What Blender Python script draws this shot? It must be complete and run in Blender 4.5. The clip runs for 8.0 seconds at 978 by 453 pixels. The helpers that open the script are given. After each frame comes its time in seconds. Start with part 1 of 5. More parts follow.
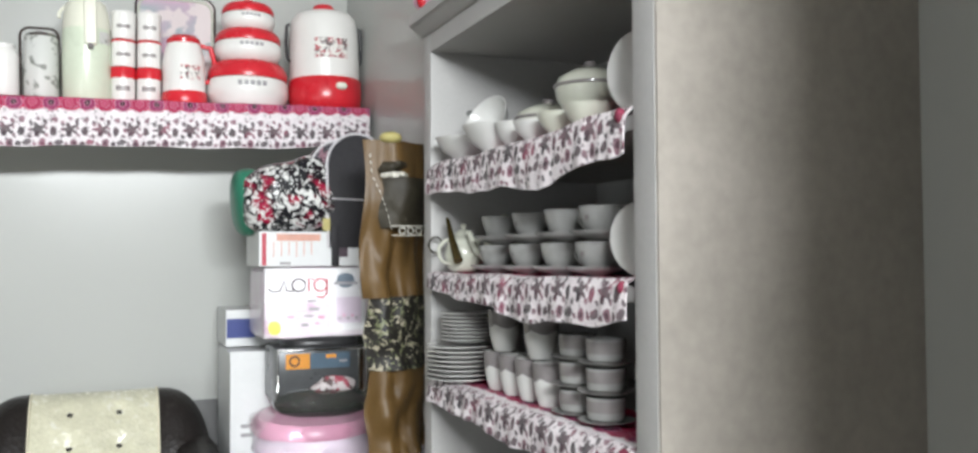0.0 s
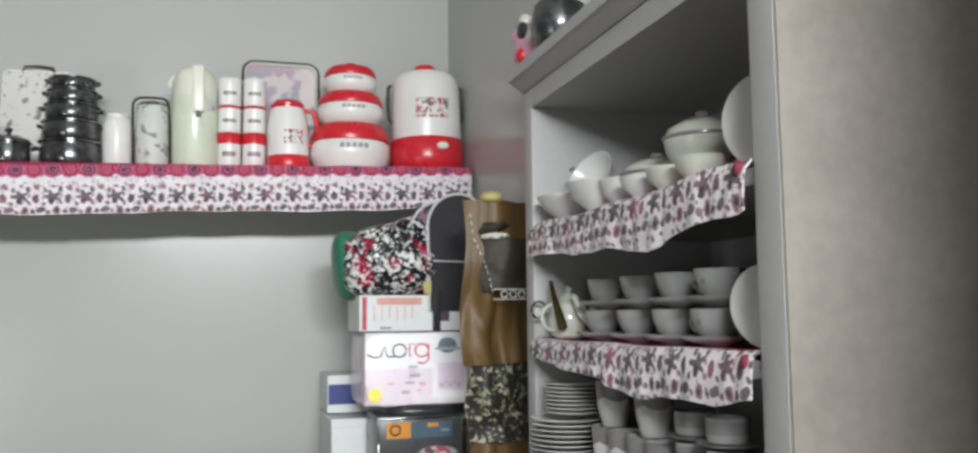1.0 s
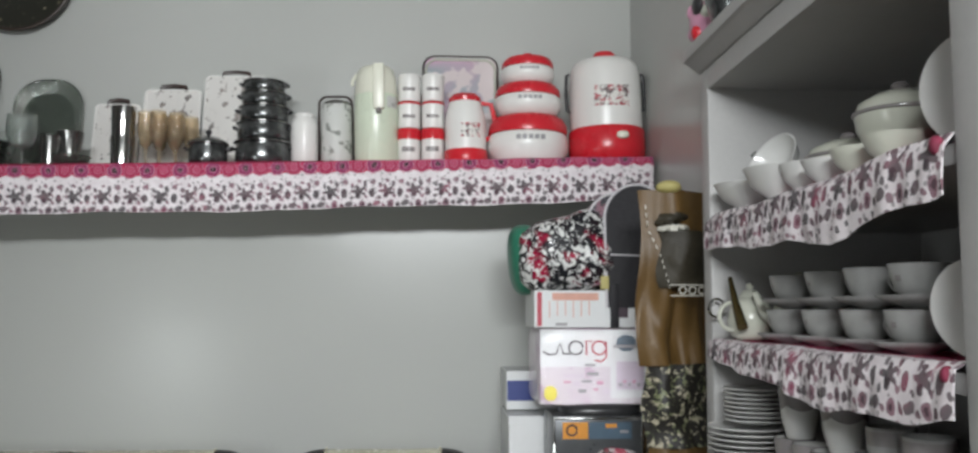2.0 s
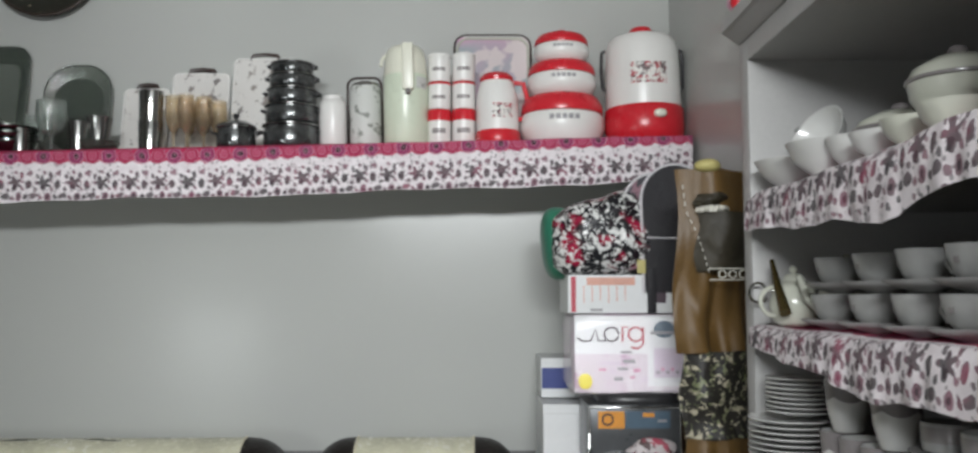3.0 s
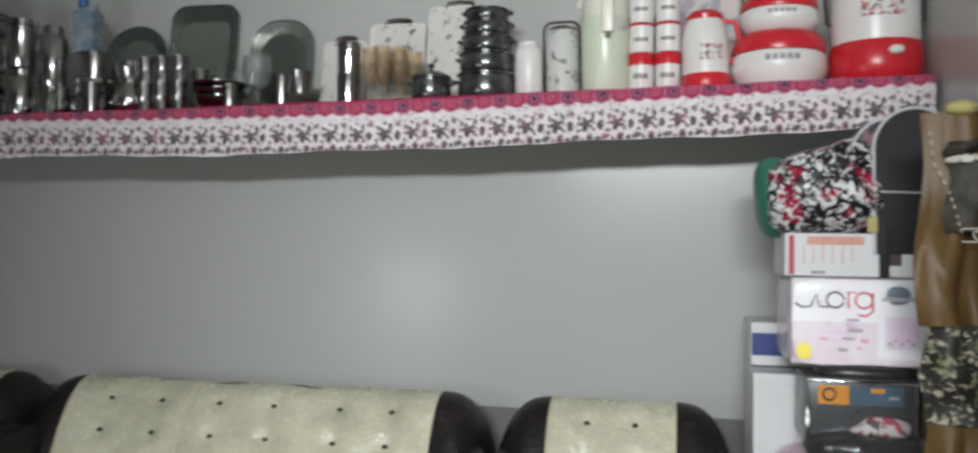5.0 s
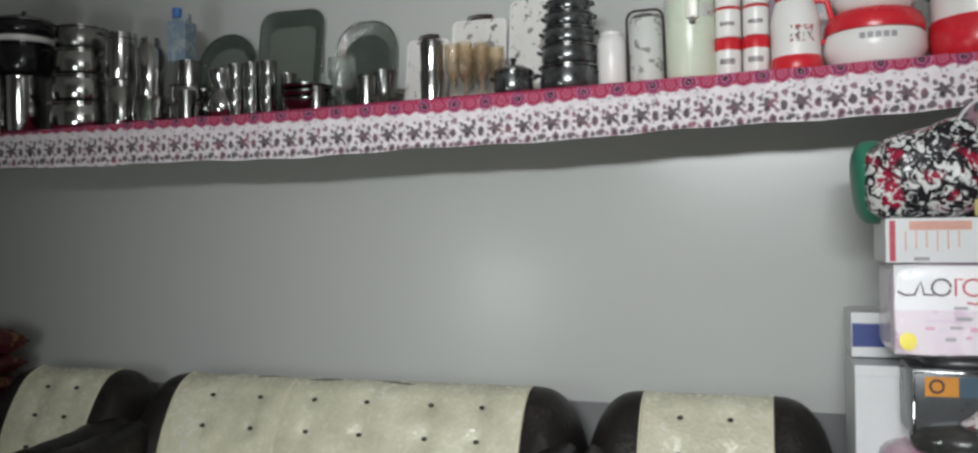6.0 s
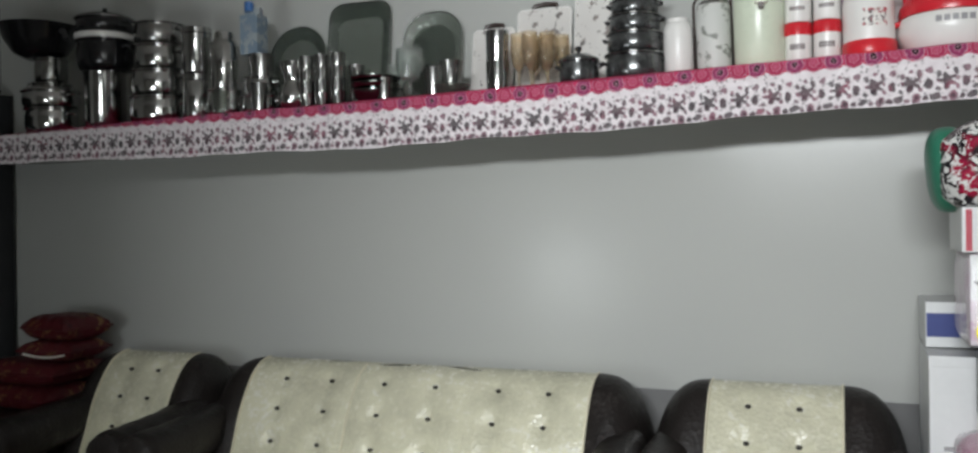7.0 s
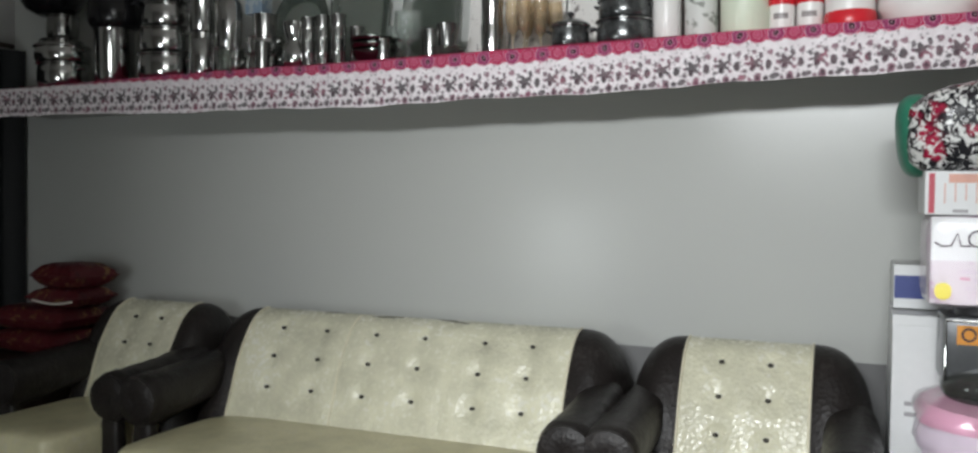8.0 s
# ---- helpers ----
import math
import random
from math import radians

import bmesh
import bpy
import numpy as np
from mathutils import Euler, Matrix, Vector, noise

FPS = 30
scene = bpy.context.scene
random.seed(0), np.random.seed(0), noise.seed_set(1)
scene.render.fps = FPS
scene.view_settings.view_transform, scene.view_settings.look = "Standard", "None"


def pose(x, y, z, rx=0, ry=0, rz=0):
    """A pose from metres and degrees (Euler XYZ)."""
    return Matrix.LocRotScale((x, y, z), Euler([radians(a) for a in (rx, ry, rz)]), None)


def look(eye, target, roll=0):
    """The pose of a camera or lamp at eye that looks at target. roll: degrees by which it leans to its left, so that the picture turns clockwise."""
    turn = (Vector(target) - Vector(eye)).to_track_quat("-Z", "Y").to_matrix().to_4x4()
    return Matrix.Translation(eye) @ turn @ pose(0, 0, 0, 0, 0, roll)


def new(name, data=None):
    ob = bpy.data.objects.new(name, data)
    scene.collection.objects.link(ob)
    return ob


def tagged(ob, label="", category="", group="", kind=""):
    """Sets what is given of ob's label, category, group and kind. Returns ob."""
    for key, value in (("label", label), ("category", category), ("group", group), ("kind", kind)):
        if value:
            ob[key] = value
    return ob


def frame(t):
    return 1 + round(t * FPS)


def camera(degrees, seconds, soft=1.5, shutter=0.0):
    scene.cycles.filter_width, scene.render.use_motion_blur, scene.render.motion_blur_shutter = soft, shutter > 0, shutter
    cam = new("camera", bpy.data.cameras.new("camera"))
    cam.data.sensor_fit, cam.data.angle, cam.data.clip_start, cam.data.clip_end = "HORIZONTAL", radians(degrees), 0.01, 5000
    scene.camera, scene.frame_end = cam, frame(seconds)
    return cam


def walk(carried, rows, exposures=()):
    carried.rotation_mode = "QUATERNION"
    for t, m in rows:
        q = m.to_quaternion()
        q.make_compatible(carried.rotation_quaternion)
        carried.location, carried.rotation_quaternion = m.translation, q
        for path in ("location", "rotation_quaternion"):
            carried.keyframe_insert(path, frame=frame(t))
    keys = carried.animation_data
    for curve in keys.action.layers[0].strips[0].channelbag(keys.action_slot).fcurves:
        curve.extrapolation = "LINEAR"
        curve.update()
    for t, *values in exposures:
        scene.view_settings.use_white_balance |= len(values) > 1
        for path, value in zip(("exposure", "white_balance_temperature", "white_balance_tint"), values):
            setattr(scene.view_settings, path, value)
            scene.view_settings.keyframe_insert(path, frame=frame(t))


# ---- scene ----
cam = camera(57.0, 8.0, soft=2.6, shutter=0.3)
PATH = [
    (0, (-0.629, -0.361, 1.425), (0.153, 1.478, 1.494), -0.3),
    (0.2, (-0.634, -0.338, 1.431), (0.141, 1.502, 1.546), -0.45),
    (0.5, (-0.634, -0.305, 1.439), (0.1, 1.547, 1.619), -1.0),
    (1, (-0.575, -0.252, 1.445), (-0.021, 1.659, 1.642), -0.6),
    (1.5, (-0.514, -0.211, 1.45), (-0.189, 1.752, 1.646), -0.1),
    (1.7, (-0.498, -0.193, 1.451), (-0.296, 1.787, 1.645), 0.3),
    (3, (-0.439, -0.081, 1.452), (-0.42, 1.913, 1.605), -0.1),
    (3.5, (-0.447, -0.029, 1.462), (-0.552, 1.963, 1.6), 0.3),
    (4, (-0.46, 0.008, 1.459), (-0.595, 2.0, 1.587), 0.9),
    (4.5, (-0.474, 0.035, 1.455), (-0.622, 2.028, 1.518), 1.0),
    (5, (-0.464, 0.068, 1.468), (-0.872, 2.026, 1.51), 0.8),
    (5.2, (-0.461, 0.072, 1.468), (-0.973, 2.005, 1.507), 0.5),
    (6.3, (-0.453, 0.087, 1.462), (-1.103, 1.978, 1.488), -0.66),
    (6.5, (-0.451, 0.088, 1.462), (-1.159, 1.959, 1.48), -0.7),
    (7, (-0.45, 0.056, 1.485), (-1.186, 1.915, 1.479), -0.7),
    (7.5, (-0.388, 0.024, 1.446), (-1.138, 1.878, 1.403), 0.4),
    (8, (-0.343, -0.025, 1.425), (-1.1, 1.825, 1.365), 0.7),
]
walk(cam, [(t, look(eye, target, roll)) for t, eye, target, roll in PATH], exposures=((0.0, 0.40), (0.5, 0.22), (1.0, 0.02), (1.5, -0.14), (3.0, -0.23), (5.0, -0.27), (6.5, -0.24), (8.0, -0.17)))


# ---- light ----
world = bpy.data.worlds.new("world")
scene.world = world
world.use_nodes = True
world.node_tree.nodes["Background"].inputs[0].default_value = (1.0, 0.97, 0.94, 1)
world.node_tree.nodes["Background"].inputs[1].default_value = 0.02


def area_lamp(name, m, sx, sy, watts, colour):
    d = bpy.data.lights.new(name, "AREA")
    d.shape, d.size, d.size_y, d.energy, d.color = "RECTANGLE", sx, sy, watts, colour
    ob = new(name, d)
    ob.matrix_world = m
    return ob


area_lamp("tube_lamp", look((-0.60, -2.36, 2.48), (-0.7, 3.2, 1.4)), 1.7, 0.24, 204, (0.94, 0.975, 1.0))
area_lamp("window_daylight", look((-2.32, 0.075, 1.10), (-2.32, 2.0, 1.10)), 0.6, 0.56, 12.5, (0.92, 0.98, 1.0))


# ---- materials ----
def nodes_of(name, rough=0.5, metal=0.0, spec=0.5):
    m = bpy.data.materials.new(name)
    m.use_nodes = True
    nt = m.node_tree
    p = nt.nodes["Principled BSDF"]
    p.inputs["Roughness"].default_value = rough
    p.inputs["Metallic"].default_value = metal
    p.inputs["Specular IOR Level"].default_value = spec
    return m, nt, p


def node(nt, kind, **ins):
    n = nt.nodes.new(kind)
    for k, v in ins.items():
        n.inputs[k].default_value = v
    return n


def math_node(nt, op, a, b=0.5):
    n = nt.nodes.new("ShaderNodeMath")
    n.operation = op
    for k, v in ((0, a), (1, b)):
        if isinstance(v, (int, float)):
            n.inputs[k].default_value = v
        else:
            nt.links.new(v, n.inputs[k])
    return n.outputs[0]


def mix_node(nt, fac, a, b):
    n = nt.nodes.new("ShaderNodeMix")
    n.data_type = "RGBA"
    for k, v in ((0, fac), (6, a), (7, b)):
        if isinstance(v, (int, float, tuple)):
            n.inputs[k].default_value = v if not isinstance(v, tuple) else (*v, 1)[:4]
        else:
            nt.links.new(v, n.inputs[k])
    return n.outputs[2]


def ramp(nt, fac, stops):
    n = nt.nodes.new("ShaderNodeValToRGB")
    nt.links.new(fac, n.inputs[0])
    e = n.color_ramp.elements
    while len(e) < len(stops):
        e.new(0.5)
    for k, (pos, col) in zip(e, stops):
        k.position, k.color = pos, (*col, 1)
    return n.outputs[0]


def coords(nt, scale=(1, 1, 1), what="Object"):
    tc = nt.nodes.new("ShaderNodeTexCoord")
    mp = nt.nodes.new("ShaderNodeMapping")
    mp.inputs["Scale"].default_value = scale
    nt.links.new(tc.outputs[what], mp.inputs[0])
    return mp.outputs[0]


def noise_of(nt, vec, scale, detail=4, rough=0.55):
    n = node(nt, "ShaderNodeTexNoise", Scale=scale, Detail=detail, Roughness=rough)
    nt.links.new(vec, n.inputs["Vector"])
    return n.outputs["Fac"]


def bump_of(nt, p, height, strength, dist=0.01):
    b = node(nt, "ShaderNodeBump", Strength=strength, Distance=dist)
    nt.links.new(height, b.inputs["Height"])
    nt.links.new(b.outputs[0], p.inputs["Normal"])


def surface(name, colour, rough=0.5, metal=0.0, vary=0.12, scale=6.0, grain=60.0, bump=0.1, spec=0.5, dist=0.01, rough_vary=0.1):
    """A plain material with broad blotches, fine grain and slight relief."""
    m, nt, p = nodes_of(name, rough, metal, spec)
    v = coords(nt)
    broad, fine = noise_of(nt, v, scale, 5), noise_of(nt, v, grain, 3)
    lo = tuple(c * (1 - vary) for c in colour)
    hi = tuple(min(1, c * (1 + vary)) for c in colour)
    f = math_node(nt, "ADD", math_node(nt, "MULTIPLY", broad, 0.75), math_node(nt, "MULTIPLY", fine, 0.25))
    nt.links.new(ramp(nt, f, ((0.3, lo), (0.7, hi))), p.inputs["Base Color"])
    r = math_node(nt, "ADD", math_node(nt, "MULTIPLY", broad, 2 * rough_vary), rough - rough_vary)
    nt.links.new(r, p.inputs["Roughness"])
    if bump:
        bump_of(nt, p, fine, bump, dist)
    return m


def wall_paint(name, upper, lower, dado):
    """Emulsion paint, faintly uneven; a darker dado band up to the height given."""
    m, nt, p = nodes_of(name, 0.4, 0, 0.2)
    v = coords(nt)
    broad, mid, fine = noise_of(nt, v, 0.8, 1), noise_of(nt, v, 3.0, 2, 0.4), noise_of(nt, v, 90, 2)
    sep = nt.nodes.new("ShaderNodeSeparateXYZ")
    nt.links.new(v, sep.inputs[0])
    edge = math_node(nt, "ADD", sep.outputs[2], math_node(nt, "MULTIPLY", math_node(nt, "SUBTRACT", mid, 0.5), 0.008))
    below = math_node(nt, "LESS_THAN", edge, dado)
    f = math_node(nt, "ADD", math_node(nt, "MULTIPLY", broad, 0.7), math_node(nt, "MULTIPLY", mid, 0.3))
    up = ramp(nt, f, ((0.2, tuple(c * 0.975 for c in upper)), (0.8, tuple(c * 1.02 for c in upper))))
    lo = ramp(nt, f, ((0.2, tuple(c * 0.85 for c in lower)), (0.8, tuple(c * 1.1 for c in lower))))
    nt.links.new(mix_node(nt, below, up, lo), p.inputs["Base Color"])
    nt.links.new(math_node(nt, "ADD", math_node(nt, "MULTIPLY", mid, 0.12), 0.17), p.inputs["Roughness"])
    h = math_node(nt, "ADD", math_node(nt, "MULTIPLY", mid, 0.9), math_node(nt, "MULTIPLY", fine, 0.008))
    bump_of(nt, p, h, 0.075, 0.02)
    return m


def print_cloth(name, band, size=1.0):
    """Printed cotton in u, v metres: dark leaf fans and seeds on white, a crimson border with rosettes above v = band."""
    m, nt, p = nodes_of(name, 0.75, 0, 0.2)
    uv = coords(nt, (1, 1, 1), "UV")
    q = size
    sep = nt.nodes.new("ShaderNodeSeparateXYZ")
    nt.links.new(uv, sep.inputs[0])
    u, w = sep.outputs[0], sep.outputs[1]
    warp = node(nt, "ShaderNodeTexNoise", Scale=60.0, Detail=2.0)
    nt.links.new(uv, warp.inputs["Vector"])
    split = nt.nodes.new("ShaderNodeSeparateColor")
    nt.links.new(warp.outputs["Color"], split.inputs[0])
    wu = math_node(nt, "MULTIPLY", math_node(nt, "SUBTRACT", split.outputs[0], 0.5), 0.012)
    wv = math_node(nt, "MULTIPLY", math_node(nt, "SUBTRACT", split.outputs[1], 0.5), 0.012)
    u, w = math_node(nt, "ADD", u, wu), math_node(nt, "ADD", w, wv)

    def motif(pu, pv, cu, cv, ru, rv, lobes, depth, turn=0.0):
        """Distance from repeated centres (cu, cv), one at the edge of a lobed oval of radii ru, rv."""
        a = math_node(nt, "SUBTRACT", math_node(nt, "FRACT", math_node(nt, "ADD", math_node(nt, "DIVIDE", u, pu), 0.5 - cu / pu + 50)), 0.5)
        b = math_node(nt, "SUBTRACT", math_node(nt, "FRACT", math_node(nt, "ADD", math_node(nt, "DIVIDE", w, pv), 0.5 - cv / pv + 50)), 0.5)
        x, y = math_node(nt, "MULTIPLY", a, pu / ru), math_node(nt, "MULTIPLY", b, pv / rv)
        d = math_node(nt, "SQRT", math_node(nt, "ADD", math_node(nt, "MULTIPLY", x, x), math_node(nt, "MULTIPLY", y, y)))
        ang = math_node(nt, "ADD", math_node(nt, "ARCTAN2", y, x), turn)
        return math_node(nt, "ADD", d, math_node(nt, "MULTIPLY", math_node(nt, "SINE", math_node(nt, "MULTIPLY", ang, lobes)), depth))

    tone = noise_of(nt, uv, 14, 2)
    ink = ramp(nt, tone, ((0.40, (0.055, 0.045, 0.05)), (0.58, (0.11, 0.06, 0.075)), (0.74, (0.36, 0.07, 0.13))))
    pale = ramp(nt, tone, ((0.3, (0.20, 0.14, 0.16)), (0.7, (0.34, 0.16, 0.21))))
    ground = ramp(nt, noise_of(nt, uv, 30, 4), ((0.3, (0.70, 0.64, 0.66)), (0.7, (0.86, 0.81, 0.83))))
    P, V = 0.0925 * q, 0.165 * q
    b0 = band
    col = ground
    for cu, cv, ru, rv, lobes, depth, turn, colour, fac in (
            (0.00, 0.064, 0.0205, 0.0175, 5, 0.34, 0.3, ink, 0.88),
            (0.00, 0.079, 0.008, 0.010, 1, 0.10, 1.6, ink, 0.88),
            (0.50, 0.070, 0.010, 0.015, 1, 0.14, 1.6, ink, 0.9),
            (0.27, 0.083, 0.0065, 0.0065, 2, 0.1, 0.0, pale, 0.9),
            (0.74, 0.086, 0.0065, 0.0065, 2, 0.1, 0.0, ink, 0.8),
            (0.24, 0.040, 0.0075, 0.0095, 2, 0.14, 0.4, ink, 0.85),
            (0.52, 0.033, 0.0095, 0.0090, 3, 0.10, 0.4, pale, 0.9),
            (0.78, 0.044, 0.0065, 0.0085, 2, 0.12, 0.2, ink, 0.8),
            (0.02, 0.030, 0.0065, 0.0055, 2, 0.15, 0.0, pale, 0.9),
            (0.26, 0.060, 0.0045, 0.0060, 2, 0.1, 0.0, pale, 0.8),
            (0.76, 0.064, 0.0045, 0.0055, 2, 0.1, 0.0, pale, 0.8),
            (0.14, 0.108, 0.0125, 0.0125, 2, 0.14, 0.9, pale, 0.95),
            (0.14, 0.108, 0.0055, 0.0060, 2, 0.14, 0.9, ink, 0.9),
            (0.40, 0.110, 0.0080, 0.0075, 3, 0.10, 0.0, ink, 0.9),
            (0.66, 0.106, 0.0120, 0.0115, 2, 0.18, 2.0, ink, 0.85),
            (0.90, 0.112, 0.0075, 0.0065, 2, 0.10, 0.0, pale, 0.9),
            (0.30, 0.130, 0.0060, 0.0050, 2, 0.1, 0.0, ink, 0.8),
            (0.80, 0.132, 0.0065, 0.0050, 2, 0.1, 0.0, pale, 0.9),
            (0.02, 0.136, 0.0060, 0.0050, 2, 0.1, 0.0, ink, 0.8)):
        pu, pv, cu, cv, ru, rv = P, V, cu * P, b0 - cv * q, 1.02 * ru * q, 1.02 * rv * q
        k = math_node(nt, "LESS_THAN", motif(pu, pv, cu, cv, ru, rv, lobes, depth, turn), 0.95)
        col = mix_node(nt, math_node(nt, "MULTIPLY", k, fac), col, colour)
    seeds = node(nt, "ShaderNodeTexVoronoi", Scale=70.0 / q, Randomness=0.9)
    nt.links.new(uv, seeds.inputs["Vector"])
    col = mix_node(nt, math_node(nt, "MULTIPLY", math_node(nt, "LESS_THAN", seeds.outputs["Distance"], 0.29), 0.55), col, ink)
    ros = motif(0.106, 1.0, 0.0, band + 0.022, 0.025, 0.025, 6, 0.05)
    ros2 = motif(0.106, 1.0, 0.053, band + 0.022, 0.025, 0.025, 6, 0.05)
    crimson = ramp(nt, noise_of(nt, uv, 20, 3), ((0.3, (0.40, 0.022, 0.075)), (0.7, (0.54, 0.045, 0.125))))
    c1 = ramp(nt, ros, ((0.0, (0.50, 0.12, 0.20)), (0.40, (0.42, 0.05, 0.11)), (0.48, (0.55, 0.22, 0.30)), (0.58, (0.40, 0.03, 0.09)), (0.88, (0.36, 0.03, 0.08)), (0.95, (0.48, 0.22, 0.30))))
    c2 = ramp(nt, ros2, ((0.0, (0.65, 0.4, 0.45)), (0.12, (0.03, 0.015, 0.02)), (0.32, (0.05, 0.02, 0.03)), (0.38, (0.50, 0.2, 0.3)), (0.55, (0.30, 0.04, 0.12)), (0.86, (0.26, 0.04, 0.11)), (0.95, (0.55, 0.30, 0.38))))
    border = mix_node(nt, math_node(nt, "LESS_THAN", ros, 1.0), crimson, c1)
    border = mix_node(nt, math_node(nt, "LESS_THAN", ros2, 1.0), border, c2)
    scallop = math_node(nt, "MULTIPLY", math_node(nt, "ABSOLUTE", math_node(nt, "COSINE", math_node(nt, "MULTIPLY", u, math.pi / 0.053))), 0.010)
    above = math_node(nt, "GREATER_THAN", math_node(nt, "ADD", w, scallop), band + 0.006)
    nt.links.new(mix_node(nt, above, col, border), p.inputs["Base Color"])
    bump_of(nt, p, noise_of(nt, uv, 28, 4), 0.35, 0.006)
    return m


def patch_print(name, ground, inks, scale, cover, swirl=0.0, gloss=0.5):
    """All-over print of irregular patches in several inks."""
    m, nt, p = nodes_of(name, gloss, 0, 0.4)
    v = coords(nt)
    f = noise_of(nt, v, scale, 3, 0.6)
    f.node.inputs["Distortion"].default_value = swirl
    g = noise_of(nt, v, scale * 0.45, 2)
    steps = [(0.0, inks[0])]
    for k, c in enumerate(inks[1:]):
        steps.append((0.44 + 0.11 * k, c))
    pick = ramp(nt, g, tuple(steps))
    mask = ramp(nt, f, ((cover - 0.015, (1, 1, 1)), (cover + 0.015, (0, 0, 0))))
    nt.links.new(mix_node(nt, mask, ground, pick), p.inputs["Base Color"])
    bump_of(nt, p, noise_of(nt, v, 22, 3), 0.3, 0.01)
    return m


def glass_like(name, tint, rough=0.03, crinkle=0.15, size=30, ior=1.45):
    m, nt, p = nodes_of(name, rough, 0, 0.5)
    p.inputs["Base Color"].default_value = (*tint, 1)
    p.inputs["Transmission Weight"].default_value = 0.92
    p.inputs["IOR"].default_value = ior
    bump_of(nt, p, noise_of(nt, coords(nt), size, 3), crinkle, 0.02)
    return m


def leather(name, colour, rough, wear, grain=0.35, spec=0.5):
    """Rexine with fine crackled grain and rubbed patches."""
    m, nt, p = nodes_of(name, rough, 0, spec)
    v = coords(nt)
    vor = node(nt, "ShaderNodeTexVoronoi", Scale=70.0)
    nt.links.new(v, vor.inputs["Vector"])
    n = noise_of(nt, v, 5, 6, 0.65)
    fine = noise_of(nt, v, 55, 3)
    lo, hi = tuple(c * 0.8 for c in colour), tuple(min(1, c * 1.12) for c in colour)
    base = ramp(nt, n, ((0.3, lo), (0.6, hi)))
    rub = ramp(nt, math_node(nt, "MULTIPLY", n, fine), ((0.30, (0, 0, 0)), (0.36, (1, 1, 1))))
    nt.links.new(mix_node(nt, math_node(nt, "MULTIPLY", rub, 0.5), base, wear), p.inputs["Base Color"])
    nt.links.new(math_node(nt, "ADD", math_node(nt, "MULTIPLY", fine, 0.25), rough - 0.12), p.inputs["Roughness"])
    h = math_node(nt, "ADD", math_node(nt, "MULTIPLY", vor.outputs["Distance"], 0.5), n)
    bump_of(nt, p, h, grain, 0.006)
    return m


WALL = wall_paint("grey_wall_paint", (0.490, 0.499, 0.476), (0.21, 0.21, 0.21), 0.893)
CABINET = surface("grey_enamel", (0.41, 0.405, 0.395), 0.48, vary=0.10, scale=3, grain=90, bump=0.03)
ROOM_PAINT = surface("grey_room_paint", (0.40, 0.395, 0.385), 0.6)
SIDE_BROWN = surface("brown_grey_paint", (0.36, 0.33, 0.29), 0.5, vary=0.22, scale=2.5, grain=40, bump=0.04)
CEILING = surface("ceiling_paint", (0.7, 0.69, 0.67), 0.8)
FLOOR = surface("cement_floor", (0.10, 0.088, 0.075), 0.5, vary=0.2)
CLOTH = print_cloth("printed_cotton", 0.094, 1.0)
CLOTH_PLAIN = print_cloth("printed_cotton_strip", 0.3, 0.9)
CREAM = leather("cream_rexine", (0.64, 0.62, 0.47), 0.25, (0.76, 0.75, 0.70), 0.7)
BLACK = leather("dark_rexine", (0.016, 0.013, 0.012), 0.42, (0.05, 0.043, 0.04), 0.5, 0.3)
SEAT = leather("cream_seat_rexine", (0.60, 0.56, 0.36), 0.33, (0.64, 0.60, 0.48))
BUTTON = surface("button", (0.02, 0.017, 0.015), 0.35, bump=0)
PIPING = surface("cream_piping", (0.70, 0.66, 0.50), 0.5)
STEEL = surface("stainless_steel", (0.50, 0.50, 0.49), 0.10, 1.0, vary=0.10, bump=0.05, rough_vary=0.06)
DULL_STEEL = surface("scratched_aluminium", (0.33, 0.33, 0.32), 0.2, 1.0, vary=0.1, bump=0.06)
DARK_STEEL = surface("dark_tinted_steel", (0.17, 0.18, 0.17), 0.14, 1.0, vary=0.15, bump=0.08)
BLACK_ENAMEL = surface("black_marbled_enamel", (0.115, 0.12, 0.12), 0.2, 0.7, vary=0.9, scale=26, bump=0.02, spec=0.8)
BLACK_POT = surface("black_enamel", (0.009, 0.009, 0.010), 0.16, vary=0.2, bump=0.02, rough_vary=0.05)
WHITE_PLASTIC = surface("white_plastic", (0.80, 0.79, 0.76), 0.32, vary=0.03, bump=0.02)
RED_PLASTIC = surface("red_plastic", (0.62, 0.022, 0.035), 0.28, vary=0.08, bump=0.02)
GREEN_PLASTIC = surface("pale_green_plastic", (0.68, 0.75, 0.60), 0.3, vary=0.05, bump=0.02)
CREAM_PLASTIC = surface("cream_plastic", (0.78, 0.78, 0.66), 0.35, vary=0.03, bump=0.02)
DARK_PLASTIC = surface("dark_plastic", (0.03, 0.03, 0.032), 0.35, vary=0.2, bump=0.03)
BROWN_PLASTIC = surface("brown_handle", (0.045, 0.028, 0.024), 0.4, vary=0.2, bump=0.03)
CHINA = surface("white_china", (0.60, 0.60, 0.58), 0.16, vary=0.04, bump=0.01, rough_vary=0.04)
# White china for the lower shelves, their shade put into its grey.
SHADED_CHINA = surface("china_in_shade", (0.31, 0.31, 0.30), 0.2, vary=0.12, scale=25, bump=0.01, rough_vary=0.05)
